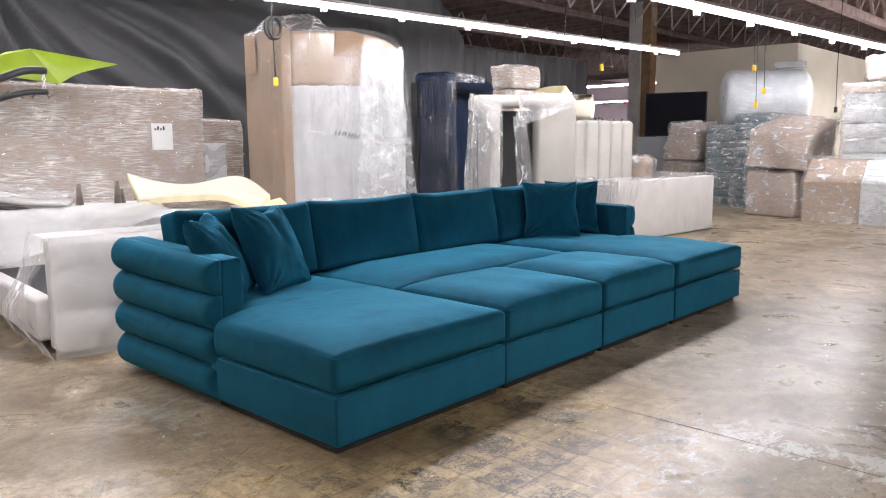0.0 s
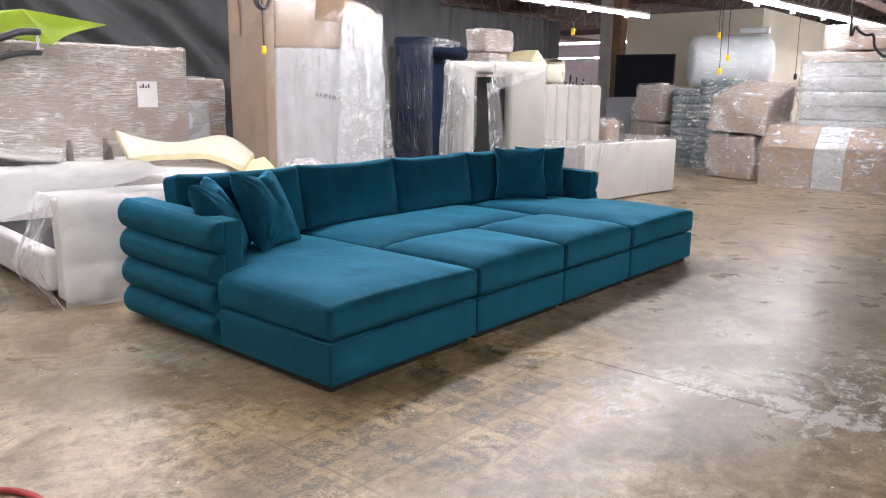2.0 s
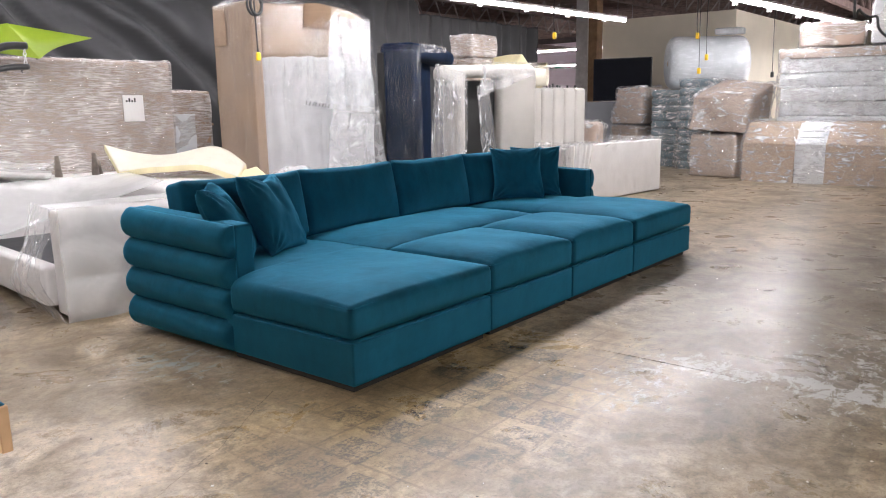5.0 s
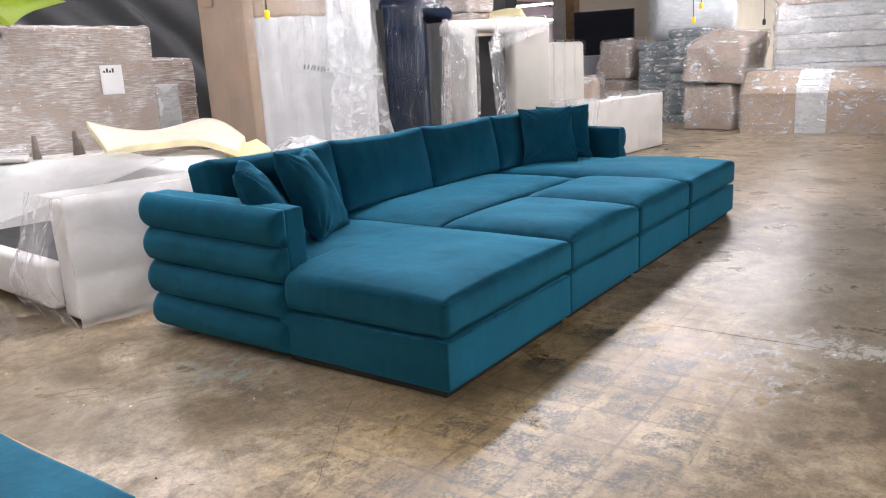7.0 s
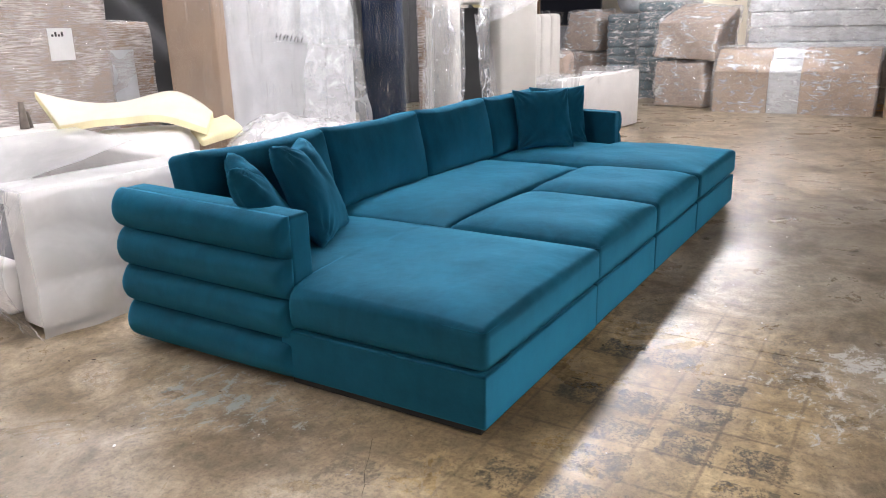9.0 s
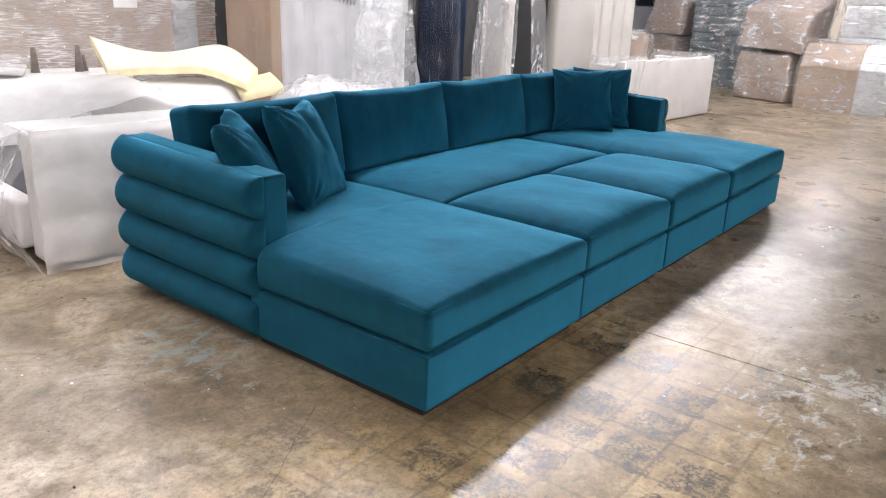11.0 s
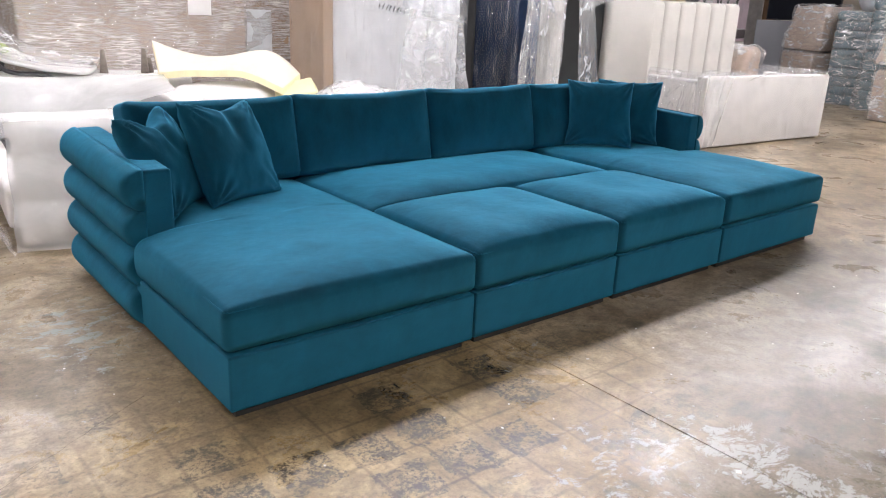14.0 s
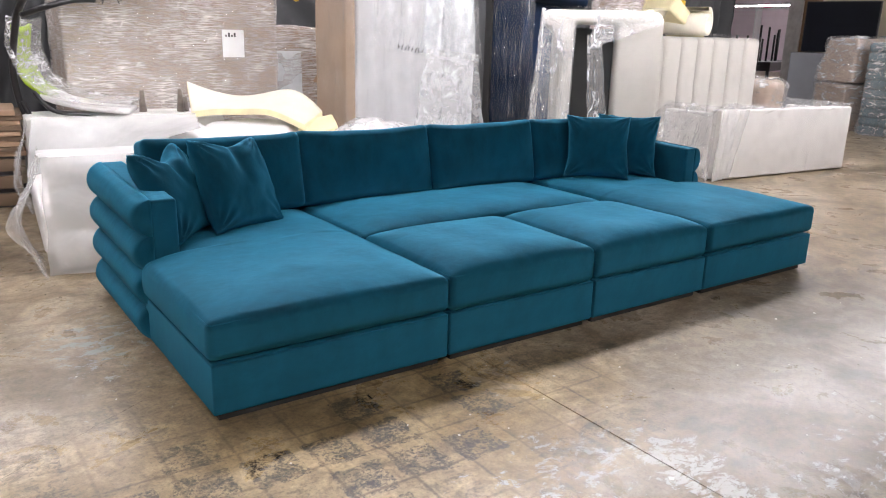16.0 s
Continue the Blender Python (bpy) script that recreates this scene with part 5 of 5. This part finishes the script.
# rack of black rods in the far room
rack = thing("rod_rack", pose(20.5, 11.0, 0, 0, 0, 20), "black rack with upright rods in the far room", "rack")
part("table", slab(-1.6, 1.6, -0.4, 0.4, 0.7, 0.95, 0.01), BLACK, rack)
for sx in (-1.5, 1.5):
    for sy in (-0.33, 0.33):
        part("leg", slab(sx - 0.04, sx + 0.04, sy - 0.04, sy + 0.04, 0, 0.7), BLACK, rack)
for k in range(9):
    part("rod", cyl(0.03, 0.5 + 0.5 * abs(math.sin(k * 1.7)), 8), BLACK, rack, "", pose(-1.4 + 0.34 * k, 0.1 * math.sin(k), 0.95))
shelf = thing("fabric_shelf", pose(37.6, 19.0, 0, 0, 0, 90), "far shelf holding pink and green fabric bolts", "shelf")
part("board", slab(-4, 4, -0.25, 0.25, 3.2, 3.26), STEEL, shelf)
for sx in (-3.9, 0, 3.9):
    part("upright", slab(sx - 0.04, sx + 0.04, -0.25, 0.25, 0, 3.2), STEEL, shelf)
for k in range(10):
    c = (0.75, 0.12, 0.3) if k % 3 == 0 else ((0.1, 0.4, 0.3) if k % 3 == 1 else (0.7, 0.66, 0.7))
    part("fabric_bolt", cyl(0.11, 0.5, 10, "y"), plain("bolt_fabric", c, 0.8), shelf, "", pose(-3.6 + 0.78 * k, -0.25, 3.38))

# ---- west side: white sofa in plastic, upturned sofa, lounger ----
def end_bag(y0, y1, z_top, bulge, seed):
    """The loose end of a plastic bag: it hangs from an arm's end, bellies out and is tucked in at the floor."""
    verts, faces, nu, nv = [], [], 60, 60
    for i in range(nu + 1):
        for j in range(nv + 1):
            u, v = i / nu, j / nv
            out = math.sin(math.pi * v ** 1.4) * (0.75 + 0.9 * noise.noise((u * 2.2 + seed, v * 1.8, 0)))
            fold = 0.5 - abs(noise.noise((u * 5 + seed, v * 3.2 + u * 2, 3))) * 2
            ridge = 0.4 - abs(noise.noise((u * 11 + seed, v * 7 - u * 5, 6))) * 2
            x = -0.655 - bulge * max(0.0, out) - 0.03 * v - (0.025 * fold + 0.010 * ridge) * min(1.0, 3 * v)
            y = y0 + (y1 - y0) * u + 0.10 * v * (u - 0.4) + 0.03 * noise.noise((u * 3, v * 3, seed))
            verts.append((x, y - 0.03 * v, z_top - (z_top - 0.015) * v + 0.015 * noise.noise((u * 8, v * 2, seed)) * v * (1 - v)))
    for i in range(nu):
        for j in range(nv):
            a = i * (nv + 1) + j
            faces.append((a, a + 1, a + nv + 2, a + nv + 1))
    return mesh_of(verts, faces)


ws = thing("white_sofa", pose(0.55, 3.30, 0, 0, 0, TURN), "white padded sofa with charcoal seat under plastic", "sofa")
part("arm", soft_box((1.25, 0.22, 0.66), 0.025, 3, (8, 3, 6), wobble(0.008, 3, 1)), WHITE_FOAM, ws, "", pose(0, -0.93, 0.02))
part("arm", soft_box((1.12, 0.22, 0.66), 0.025, 3, (8, 3, 6), wobble(0.008, 3, 2)), WHITE_FOAM, ws, "", pose(0.07, 0.93, 0.02))
part("back_rest", soft_box((0.22, 1.64, 0.68), 0.03, 3, (3, 8, 6), wobble(0.01, 3, 3)), WHITE_FOAM, ws, "", pose(0.51, 0, 0.02))
part("seat", soft_box((1.0, 1.64, 0.24), 0.03, 3, (6, 8, 3)), CHARCOAL, ws, "dark charcoal seat deck", pose(-0.1, 0, 0.06))
part("front_rail", soft_box((0.12, 1.6, 0.26), 0.03, 3, (2, 8, 3)), WHITE_FOAM, ws, "white front rail", pose(-0.62, 0, 0.06))
part("film", drape((-0.66, -1.09, 0.715), (0.64, -1.09, 0.715), (-0.68, -1.15, 0.02), (0.66, -1.15, 0.012), 3, 0.018, 1.0, 110, 50), MILKY, ws, "milky plastic over the arm")
part("film", end_bag(-1.10, -0.62, 0.72, 0.17, 2.0), CLEAR, ws, "clear plastic bulging at the arm's end")
part("film", drape((-0.67, -0.78, 0.715), (0.64, -0.78, 0.715), (-0.67, -1.09, 0.715), (0.64, -1.09, 0.715), 3, 0.004, 3.0, 110, 14), MILKY, ws, "milky plastic over the arm")
part("film", drape((-0.62, 0.76, 0.745), (0.62, 0.76, 0.755), (-0.70, 0.45, 0.34), (0.44, -0.25, 0.75), 3, 0.005, 5.0, 110, 40), MILKY, ws, "milky plastic hanging over the far arm")
part("film", drape((-0.62, 1.06, 0.745), (0.62, 1.06, 0.75), (-0.62, 0.76, 0.745), (0.62, 0.76, 0.755), 3, 0.003, 6.0, 90, 14), SHEET, ws, "milky plastic over the far arm")
part("film", end_bag(0.70, 1.06, 0.72, 0.12, 7.0), CLEAR, ws, "clear plastic bulging at the arm's end")

up = thing("upturned_sofa", pose(0.87, 4.92, 0, 0, 0, TURN), "white sofa lying upturned, its legs in the air", "sofa")
part("body", soft_box((1.7, 0.55, 0.69), 0.05, 3, (8, 4, 5), wobble(0.015, 2, 3)), WHITE_FOAM, up)
for x, y, h in ((0.16, -0.02, 0.20), (0.50, -0.02, 0.21), (0.55, 0.02, 0.13), (0.1, 0.18, 0.1)):
    part("leg", cyl(0.036, h, 10, "z", 0.018), WOOD, up, "tapered dark wooden leg", pose(x, y, 0.685))

pouf = solo("padded_block", soft_box((0.85, 0.75, 0.66), 0.16, 5, (6, 6, 5), wobble(0.015, 2.5, 4)), WHITE_FOAM, pose(1.78, 4.02, 0, 0, 0, -45), "rounded white padded block under a foam sheet", "padding")


def foam_sheet():
    """A thin foam sheet lying askew: its far edge dips in the middle where its near edge rises."""
    verts, faces, nx, ny = [], [], 36, 10
    for side in (0, 1):
        for i in range(nx + 1):
            for j in range(ny + 1):
                u, v = i / nx, j / ny
                near = 0.660 - 0.03 * u + 0.05 * math.sin(math.pi * u) + 0.03 * math.exp(-((u - 0.75) / 0.2) ** 2) - 0.05 * max(0, (u - 0.7) / 0.3) ** 2
                far = 0.895 - 0.06 * u - 0.08 * math.sin(math.pi * u) - 0.02 * math.sin(math.pi * 2 * u) + 0.045 * math.exp(-((u - 0.74) / 0.2) ** 2) - 0.17 * max(0, (u - 0.74) / 0.26) ** 2
                z = near + (far - near) * v + 0.012 * noise.noise((u * 3, v * 2, 1))
                verts.append((1.36 * u + 0.06 * v + 0.26 * (1 - v) * (1 - u) ** 2 - 0.06 * u, 0.36 * v - 0.05 * u, z + side * 0.052))
    m = (nx + 1) * (ny + 1)
    for i in range(nx):
        for j in range(ny):
            a = i * (ny + 1) + j
            faces.append((a, a + 1, a + ny + 2, a + ny + 1))
            faces.append((m + a, m + a + ny + 1, m + a + ny + 2, m + a + 1))
    for i in range(nx):
        a, b = i * (ny + 1), i * (ny + 1) + ny
        faces += [(a, a + ny + 1, m + a + ny + 1, m + a), (b, m + b, m + b + ny + 1, b + ny + 1)]
    for j in range(ny):
        a, b = j, nx * (ny + 1) + j
        faces += [(a, m + a, m + a + 1, a + 1), (b, b + 1, m + b + 1, m + b)]
    bm = bmesh.new()
    bm.from_mesh(mesh_of(verts, faces, False))
    me = finish(bm)
    # one foam: the shading of its cut edges is put in as yellow
    for poly in me.polygons:
        flat = poly.normal.z > 0.3
        poly.use_smooth = flat
        poly.material_index = 0 if flat else 1
    me.materials.append(CREAM_FOAM)
    me.materials.append(YELLOW_FOAM)
    return me


sheet = new("foam_sheet", foam_sheet())
sheet.matrix_world = pose(1.10, 4.45, 0.03, 0, 0, -42)
tagged(sheet, "wavy cream foam sheet on padding, its edges' shading coloured yellow", "foam", "foam pieces")
solo("foam_offcut", soft_box((0.34, 0.28, 0.07), 0.02, 3, (4, 4, 2), wobble(0.025, 4, 5)), YELLOW_FOAM, pose(2.20, 3.62, 0.60, 18, -12, -25), "small yellow foam offcut on the padding", "foam", "foam pieces")


heap = thing("plastic_heap", pose(2.72, 3.2, 0, 0, 0, TURN), "heap of crumpled plastic sheeting over white padding", "plastic sheeting")
part("padding", film_heap(1.65, 0.85, 0.86, 1.0, 0.1), WHITE_FOAM, heap, "white padding")
part("film", film_heap(1.75, 0.92, 0.92, 1.0, 0.1), GLINT, heap, "crumpled clear plastic")

# hanging lounger with lime canopy
lounger = thing("hanging_lounger", pose(0.1, 5.2, 0, 0, 0, 0), "hanging garden lounger with lime canopy and black frame", "lounger")


def canopy_mesh(east, south, centre, rise):
    """Four cloth panels from a raised middle to the corners, with edges that curve inwards."""
    c, e, s = Vector(centre), Vector(east) - Vector(centre), Vector(south) - Vector(centre)
    corners = [c + e, c + s, c - e, c - s]
    top = c + Vector((0, 0, rise))
    verts, faces, n = [], [], 14
    for side in (0, 1):
        for q in range(4):
            a, b = corners[q], corners[(q + 1) % 4]
            for i in range(n + 1):
                for j in range(n + 1):
                    f, g = i / n, j / n
                    rim = a.lerp(b, g)
                    rim = rim.lerp(c, 0.16 * math.sin(g * math.pi))
                    p = top.lerp(rim, f)
                    p.z -= 0.035 * math.sin(f * math.pi) * math.sin(g * math.pi) + side * 0.005
                    verts.append(p)
    m = (n + 1) ** 2
    for s2 in range(8):
        for i in range(n):
            for j in range(n):
                k = s2 * m + i * (n + 1) + j
                f = (k, k + n + 1, k + n + 2, k + 1)
                faces.append(f if s2 < 4 else f[::-1])
    return mesh_of(verts, faces)


part("canopy", canopy_mesh((1.206, -0.653, 1.94), (0.561, -1.01, 1.721), (0.50, -0.62, 1.87), 0.15), LIME, lounger, "lime green canvas canopy")
for p in ((0.561, -1.01, 1.721), (1.206, -0.653, 1.94), (-0.2, -0.59, 1.80)):
    part("canopy_rib", tube([(0.50, -0.62, 2.0), (0.25 + p[0] * 0.5, -0.31 + p[1] * 0.5, p[2] * 0.5 + 0.972), (p[0] * 0.98, p[1] * 0.98, p[2] - 0.008)], 0.006), BLACK, lounger, "thin black canopy rib")
part("frame", tube([(0.45, -0.15, 0.03), (0.06, -0.15, 0.42), (-0.08, -0.15, 0.95), (-0.05, -0.35, 1.42), (0.0, -0.75, 1.66), (0.12, -1.02, 1.73), (0.29, -1.05, 1.80), (0.45, -1.05, 1.81)], 0.03), BLACK, lounger, "bent black tube")
part("frame_brace", tube([(-0.05, -0.20, 0.8), (0.10, -0.20, 0.5), (0.40, -0.20, 0.25)], 0.022), BLACK, lounger)
part("hanger_arm", tube([(-0.02, -0.6, 1.52), (0.1, -1.0, 1.58), (0.28, -1.05, 1.635), (0.45, -1.05, 1.648)], 0.024), BLACK, lounger)
for k in range(4):
    part("chain_link", tube([(0.012, 0, 0), (0, 0, 0.02), (-0.012, 0, 0), (0, 0, -0.02), (0.012, 0, 0)], 0.004, 6, 4), STEEL, lounger, "steel chain link", pose(0.43, -1.05, 1.68 + 0.033 * k, 0, 0, 90 * (k % 2)))
part("base_ring", tube([(-0.10, -0.25, 0.03), (0.40, -0.50, 0.03), (0.80, -0.15, 0.03), (0.40, 0.30, 0.03), (-0.10, -0.05, 0.03)], 0.025), BLACK, lounger)


def seat_shell(w, off, first, last):
    verts, faces, n, k = [], [], 24, 8
    prof = [(0.06, 1.42), (0.02, 1.2), (0.1, 0.95), (0.30, 0.80), (0.6, 0.74), (0.9, 0.72)]
    for i in range(n + 1):
        f = i / n * (len(prof) - 1)
        a = min(int(f), len(prof) - 2)
        t = f - a
        x, z = prof[a][0] + (prof[a + 1][0] - prof[a][0]) * t, prof[a][1] + (prof[a + 1][1] - prof[a][1]) * t
        for j in range(k + 1):
            v = -1 + 2 * j / k
            verts.append((x + off * 0.6 + 0.01 * noise.noise((x * 5, v * 3, z)), v * w / 2, z + off + 0.03 * v * v))
    for i in range(first, last):
        for j in range(k):
            a = i * (k + 1) + j
            faces.append((a, a + k + 1, a + k + 2, a + 1))
    bm = bmesh.new()
    bm.from_mesh(mesh_of(verts, faces))
    bmesh.ops.delete(bm, geom=[v for v in bm.verts if not v.link_faces], context="VERTS")
    bmesh.ops.solidify(bm, geom=bm.faces[:], thickness=0.03)
    return finish(bm, True)


part("seat", seat_shell(0.34, 0.0, 0, 13), LIME, lounger, "lime green padded backrest", pose(0, 0, 0, 0, 0, -32))
part("leg_rest", seat_shell(0.45, 0.0, 13, 24), WHITE_FOAM, lounger, "white wrapped leg rest", pose(0, 0, 0, 0, 0, -32))
part("film", seat_shell(0.62, 0.06, 0, 24), CRINKLE, lounger, "clear plastic over the seat", pose(0, 0, 0, 0, 0, -32))
part("arm_rest", tube([(0.02, -0.45, 0.9), (0.15, -0.48, 0.74), (0.40, -0.48, 0.70), (0.52, -0.48, 0.66)], 0.018), BLACK, lounger)

# flat cardboard on a dark rack, and wrapped carton at the west edge
pile = thing("flat_cardboard_pile", pose(-0.55, 4.75, 0.42, 0, 0, TURN), "pile of flat cardboard sheets on a crate", "cardboard")
for k in range(9):
    part("sheet", soft_box((1.1 - 0.03 * (k % 3), 0.7, 0.04), 0.004, 1, (3, 3, 1), wobble(0.01, 3, k)), CARD_OLD if k % 2 else CARD_DARK, pile, "", pose(0.02 * math.sin(k * 3), 0.02 * math.cos(k * 2), 0.041 * k))
crate = thing("slatted_crate", pose(-0.55, 4.75, 0, 0, 0, TURN), "dark slatted crate under the cardboard", "crate")
for k in range(3):
    part("slat", slab(-0.5, 0.5, -0.33, 0.33, 0.02 + 0.14 * k, 0.12 + 0.14 * k, 0.005), CARD_OLD, crate)
part("core", slab(-0.44, 0.44, -0.28, 0.28, 0.0, 0.42), CHARCOAL, crate)
wrapped_block("wrapped_carton", pose(-0.86, 2.75, 0, 0, 0, -8), (0.66, 0.62, 0.46), CARD, SHEET, "low brown carton under loose plastic", "carton", "", 14.0, 0.02, loose=(0.09, 7, 0.03))

# teal panel with bare plywood edge on a trestle
bench2 = thing("teal_panel", pose(-1.635, -0.56, 0.56, 0, 0, 0), "teal upholstered panel with a raw plywood edge", "panel")
part("upholstery", soft_box((0.9, 0.9, 0.03), 0.012, 3, (8, 8, 1), wobble(0.006, 4, 2)), TEAL, bench2, "", pose(-0.45, 0.45, 0.052))
part("plywood", slab(-0.895, -0.004, 0.0, 0.88, -0.032, 0.058, 0.003), PLY, bench2, "raw plywood board")
part("end_batten", slab(-0.024, 0.0, -0.003, 0.90, -0.034, 0.078, 0.003), plain("pale_batten", (0.62, 0.40, 0.22), 0.65, 0, 0.15, 9, 80, 0.2), bench2, "orange-brown timber batten at the corner")
for k in range(7):
    part("staple", slab(-0.06 - 0.035 * k, -0.057 - 0.035 * k, -0.0035, -0.001, -0.022 + 0.003 * (k % 3), -0.0185 + 0.003 * (k % 3)), INK, bench2, "small dark staple")
tr = thing("trestle", pose(-2.12, -0.12, 0, 0, 0, 0), "plain timber trestle under the teal panel", "trestle")
part("top", slab(-0.3, 0.3, -0.05, 0.05, 0.468, 0.528), PLY, tr)
for sx in (-0.25, 0.25):
    for sy in (-1, 1):
        bm = bmesh.new()
        beam(bm, (sx, sy * 0.2, 0), (sx, sy * 0.03, 0.51), 0.05, 0.05)
        part("leg", bm, PLY, tr)
solo("air_hose", tube([(-1.9, 0.1, 0.012), (-1.6, 0.27, 0.012), (-1.36, 0.22, 0.012), (-1.27, 0.02, 0.012), (-1.36, -0.25, 0.012), (-1.7, -0.4, 0.012)], 0.012, 8, 8), RED_RUBBER, Matrix(), "red rubber air hose looped on the floor", "hose")


# ---- hanging cords and plugs ----
def drop_cord(x, y, z_end, coil=False, plug=YELLOW_PLASTIC, label="black drop cord with a yellow plug", big=1.4):
    t = thing("drop_cord", pose(x, y, 0), label, "cord", "hanging cords")
    part("cable", tube([(0, 0, 4.78), (0.01, 0.0, 3.4), (-0.01, 0.01, 2.6), (0.0, 0, z_end + 0.1)], 0.006, 6, 5), BLACK_RUBBER, t)
    part("plug", soft_box((0.036 * big, 0.036 * big, 0.07 * big), 0.012, 2, (2, 2, 2)), plug, t, "plug", pose(0, 0, z_end + 0.1 - 0.065 * big))
    if coil:
        pts = [(0.06 * math.cos(a), 0.02 * math.sin(a * 0.5), z_end + 0.45 + 0.075 * math.sin(a)) for a in [i * 0.7 for i in range(20)]]
        part("coil", tube(pts, 0.011, 6, 4), BLACK_RUBBER, t, "black coiled cable")
    return t


drop_cord(1.47, 2.41, 1.60, True, YELLOW_PLASTIC, "black coiled drop cord with a yellow plug", 0.9)
drop_cord(10.4, 2.42, 2.27)
drop_cord(10.4, 2.255, 1.92)
drop_cord(10.4, 2.37, 1.71)
drop_cord(12.2, 1.72, 1.66, False, BLACK_RUBBER, "black drop cord with a black plug")
drop_cord(8.1, 3.75, 2.23)
drop_cord(7.3, 3.85, 1.83)
cable = thing("looped_cable", pose(0, 0, 0), "black cable hanging in loops", "cord", "hanging cords")
part("cable", tube([(2.0, -1.50, 4.78), (2.0, -1.51, 3.2), (2.0, -1.522, 1.80), (2.0, -1.546, 1.715), (2.0, -1.59, 1.676), (2.0, -1.625, 1.674), (2.0, -1.638, 1.619), (2.0, -1.68, 1.575), (2.0, -1.72, 1.577), (2.0, -1.732, 1.524), (2.0, -1.77, 1.48), (2.0, -1.83, 1.49), (2.0, -1.86, 1.70), (2.0, -1.87, 4.78)], 0.0065, 8, 6), BLACK_RUBBER, cable)


# ---- floor: cracks and swept-in debris ----
def crack(points, width, seed):
    verts, faces, line = [], [], []
    for p, q in zip(points, points[1:]):
        for k in range(10):
            t = k / 10
            x, y = p[0] + (q[0] - p[0]) * t, p[1] + (q[1] - p[1]) * t
            line.append((x + 0.012 * noise.noise((x * 14 + seed, y * 14, 0)), y + 0.012 * noise.noise((x * 14, y * 14 + seed, 3))))
    for i, (x, y) in enumerate(line):
        nx, ny = line[min(i + 1, len(line) - 1)][1] - line[max(i - 1, 0)][1], line[max(i - 1, 0)][0] - line[min(i + 1, len(line) - 1)][0]
        d = math.hypot(nx, ny) or 1
        w = width * (0.4 + abs(noise.noise((i * 0.37, seed, 0))))
        verts += [(x + nx / d * w, y + ny / d * w, 0.0015), (x - nx / d * w, y - ny / d * w, 0.0015)]
        if i:
            faces.append((2 * i - 2, 2 * i - 1, 2 * i + 1, 2 * i))
    return mesh_of(verts, faces)


CRACK = plain("crack_dirt", (0.03, 0.022, 0.016), 0.9)
structure("floor_crack", crack([(-1.35, -0.3), (-1.13, -0.146), (-0.94, -0.05), (-0.70, 0.04), (-0.435, 0.2), (-0.15, 0.38)], 0.0013, 1.0), CRACK, "thin dark crack in the concrete floor", "floor crack")
structure("floor_crack", crack([(2.1, -2.6), (2.25, -2.0), (2.2, -1.5), (2.4, -1.0)], 0.0018, 2.0), CRACK, "thin dark crack in the concrete floor", "floor crack")
chips = bmesh.new()
rng = random.Random(7)
for i in range(240):
    x, y = rng.uniform(-2.2, 6.5), rng.uniform(-3.0, 2.6)
    if -0.1 < x < 4.1 and y > -0.04:
        continue
    s = rng.uniform(0.002, 0.0075) * (1.6 if i % 17 == 0 else 1)
    vs = [chips.verts.new((x + s * rng.uniform(0.5, 1.3) * math.cos(a), y + s * rng.uniform(0.5, 1.3) * math.sin(a), z)) for z in (0.0005, 0.003) for a in (0, 1.6, 3.1, 4.6)]
    chips.faces.new(vs[4:])
    for k in range(4):
        chips.faces.new((vs[k], vs[(k + 1) % 4], vs[4 + (k + 1) % 4], vs[4 + k]))
solo("floor_debris", chips, plain("pale_chips", (0.7, 0.68, 0.64), 0.8, 0, 0.4, 3), Matrix(), "pale foam and paint crumbs scattered on concrete", "debris", kind="stuff")
dark = bmesh.new()
for i in range(260):
    x, y = rng.uniform(-2.2, 6.5), rng.uniform(-3.0, 2.6)
    if -0.1 < x < 4.1 and y > -0.04:
        continue
    s, a0, e = rng.uniform(0.003, 0.011), rng.uniform(0, 3), rng.uniform(0.25, 0.6)
    vs = [dark.verts.new((x + s * (math.cos(a) * math.cos(a0) - e * math.sin(a) * math.sin(a0)), y + s * (math.cos(a) * math.sin(a0) + e * math.sin(a) * math.cos(a0)), 0.0012)) for a in (0, 1, 2, 3, 4, 5)]
    dark.faces.new(vs)
solo("floor_pits", dark, CRACK, Matrix(), "small dark pits and specks in the concrete", "floor marks", kind="stuff")
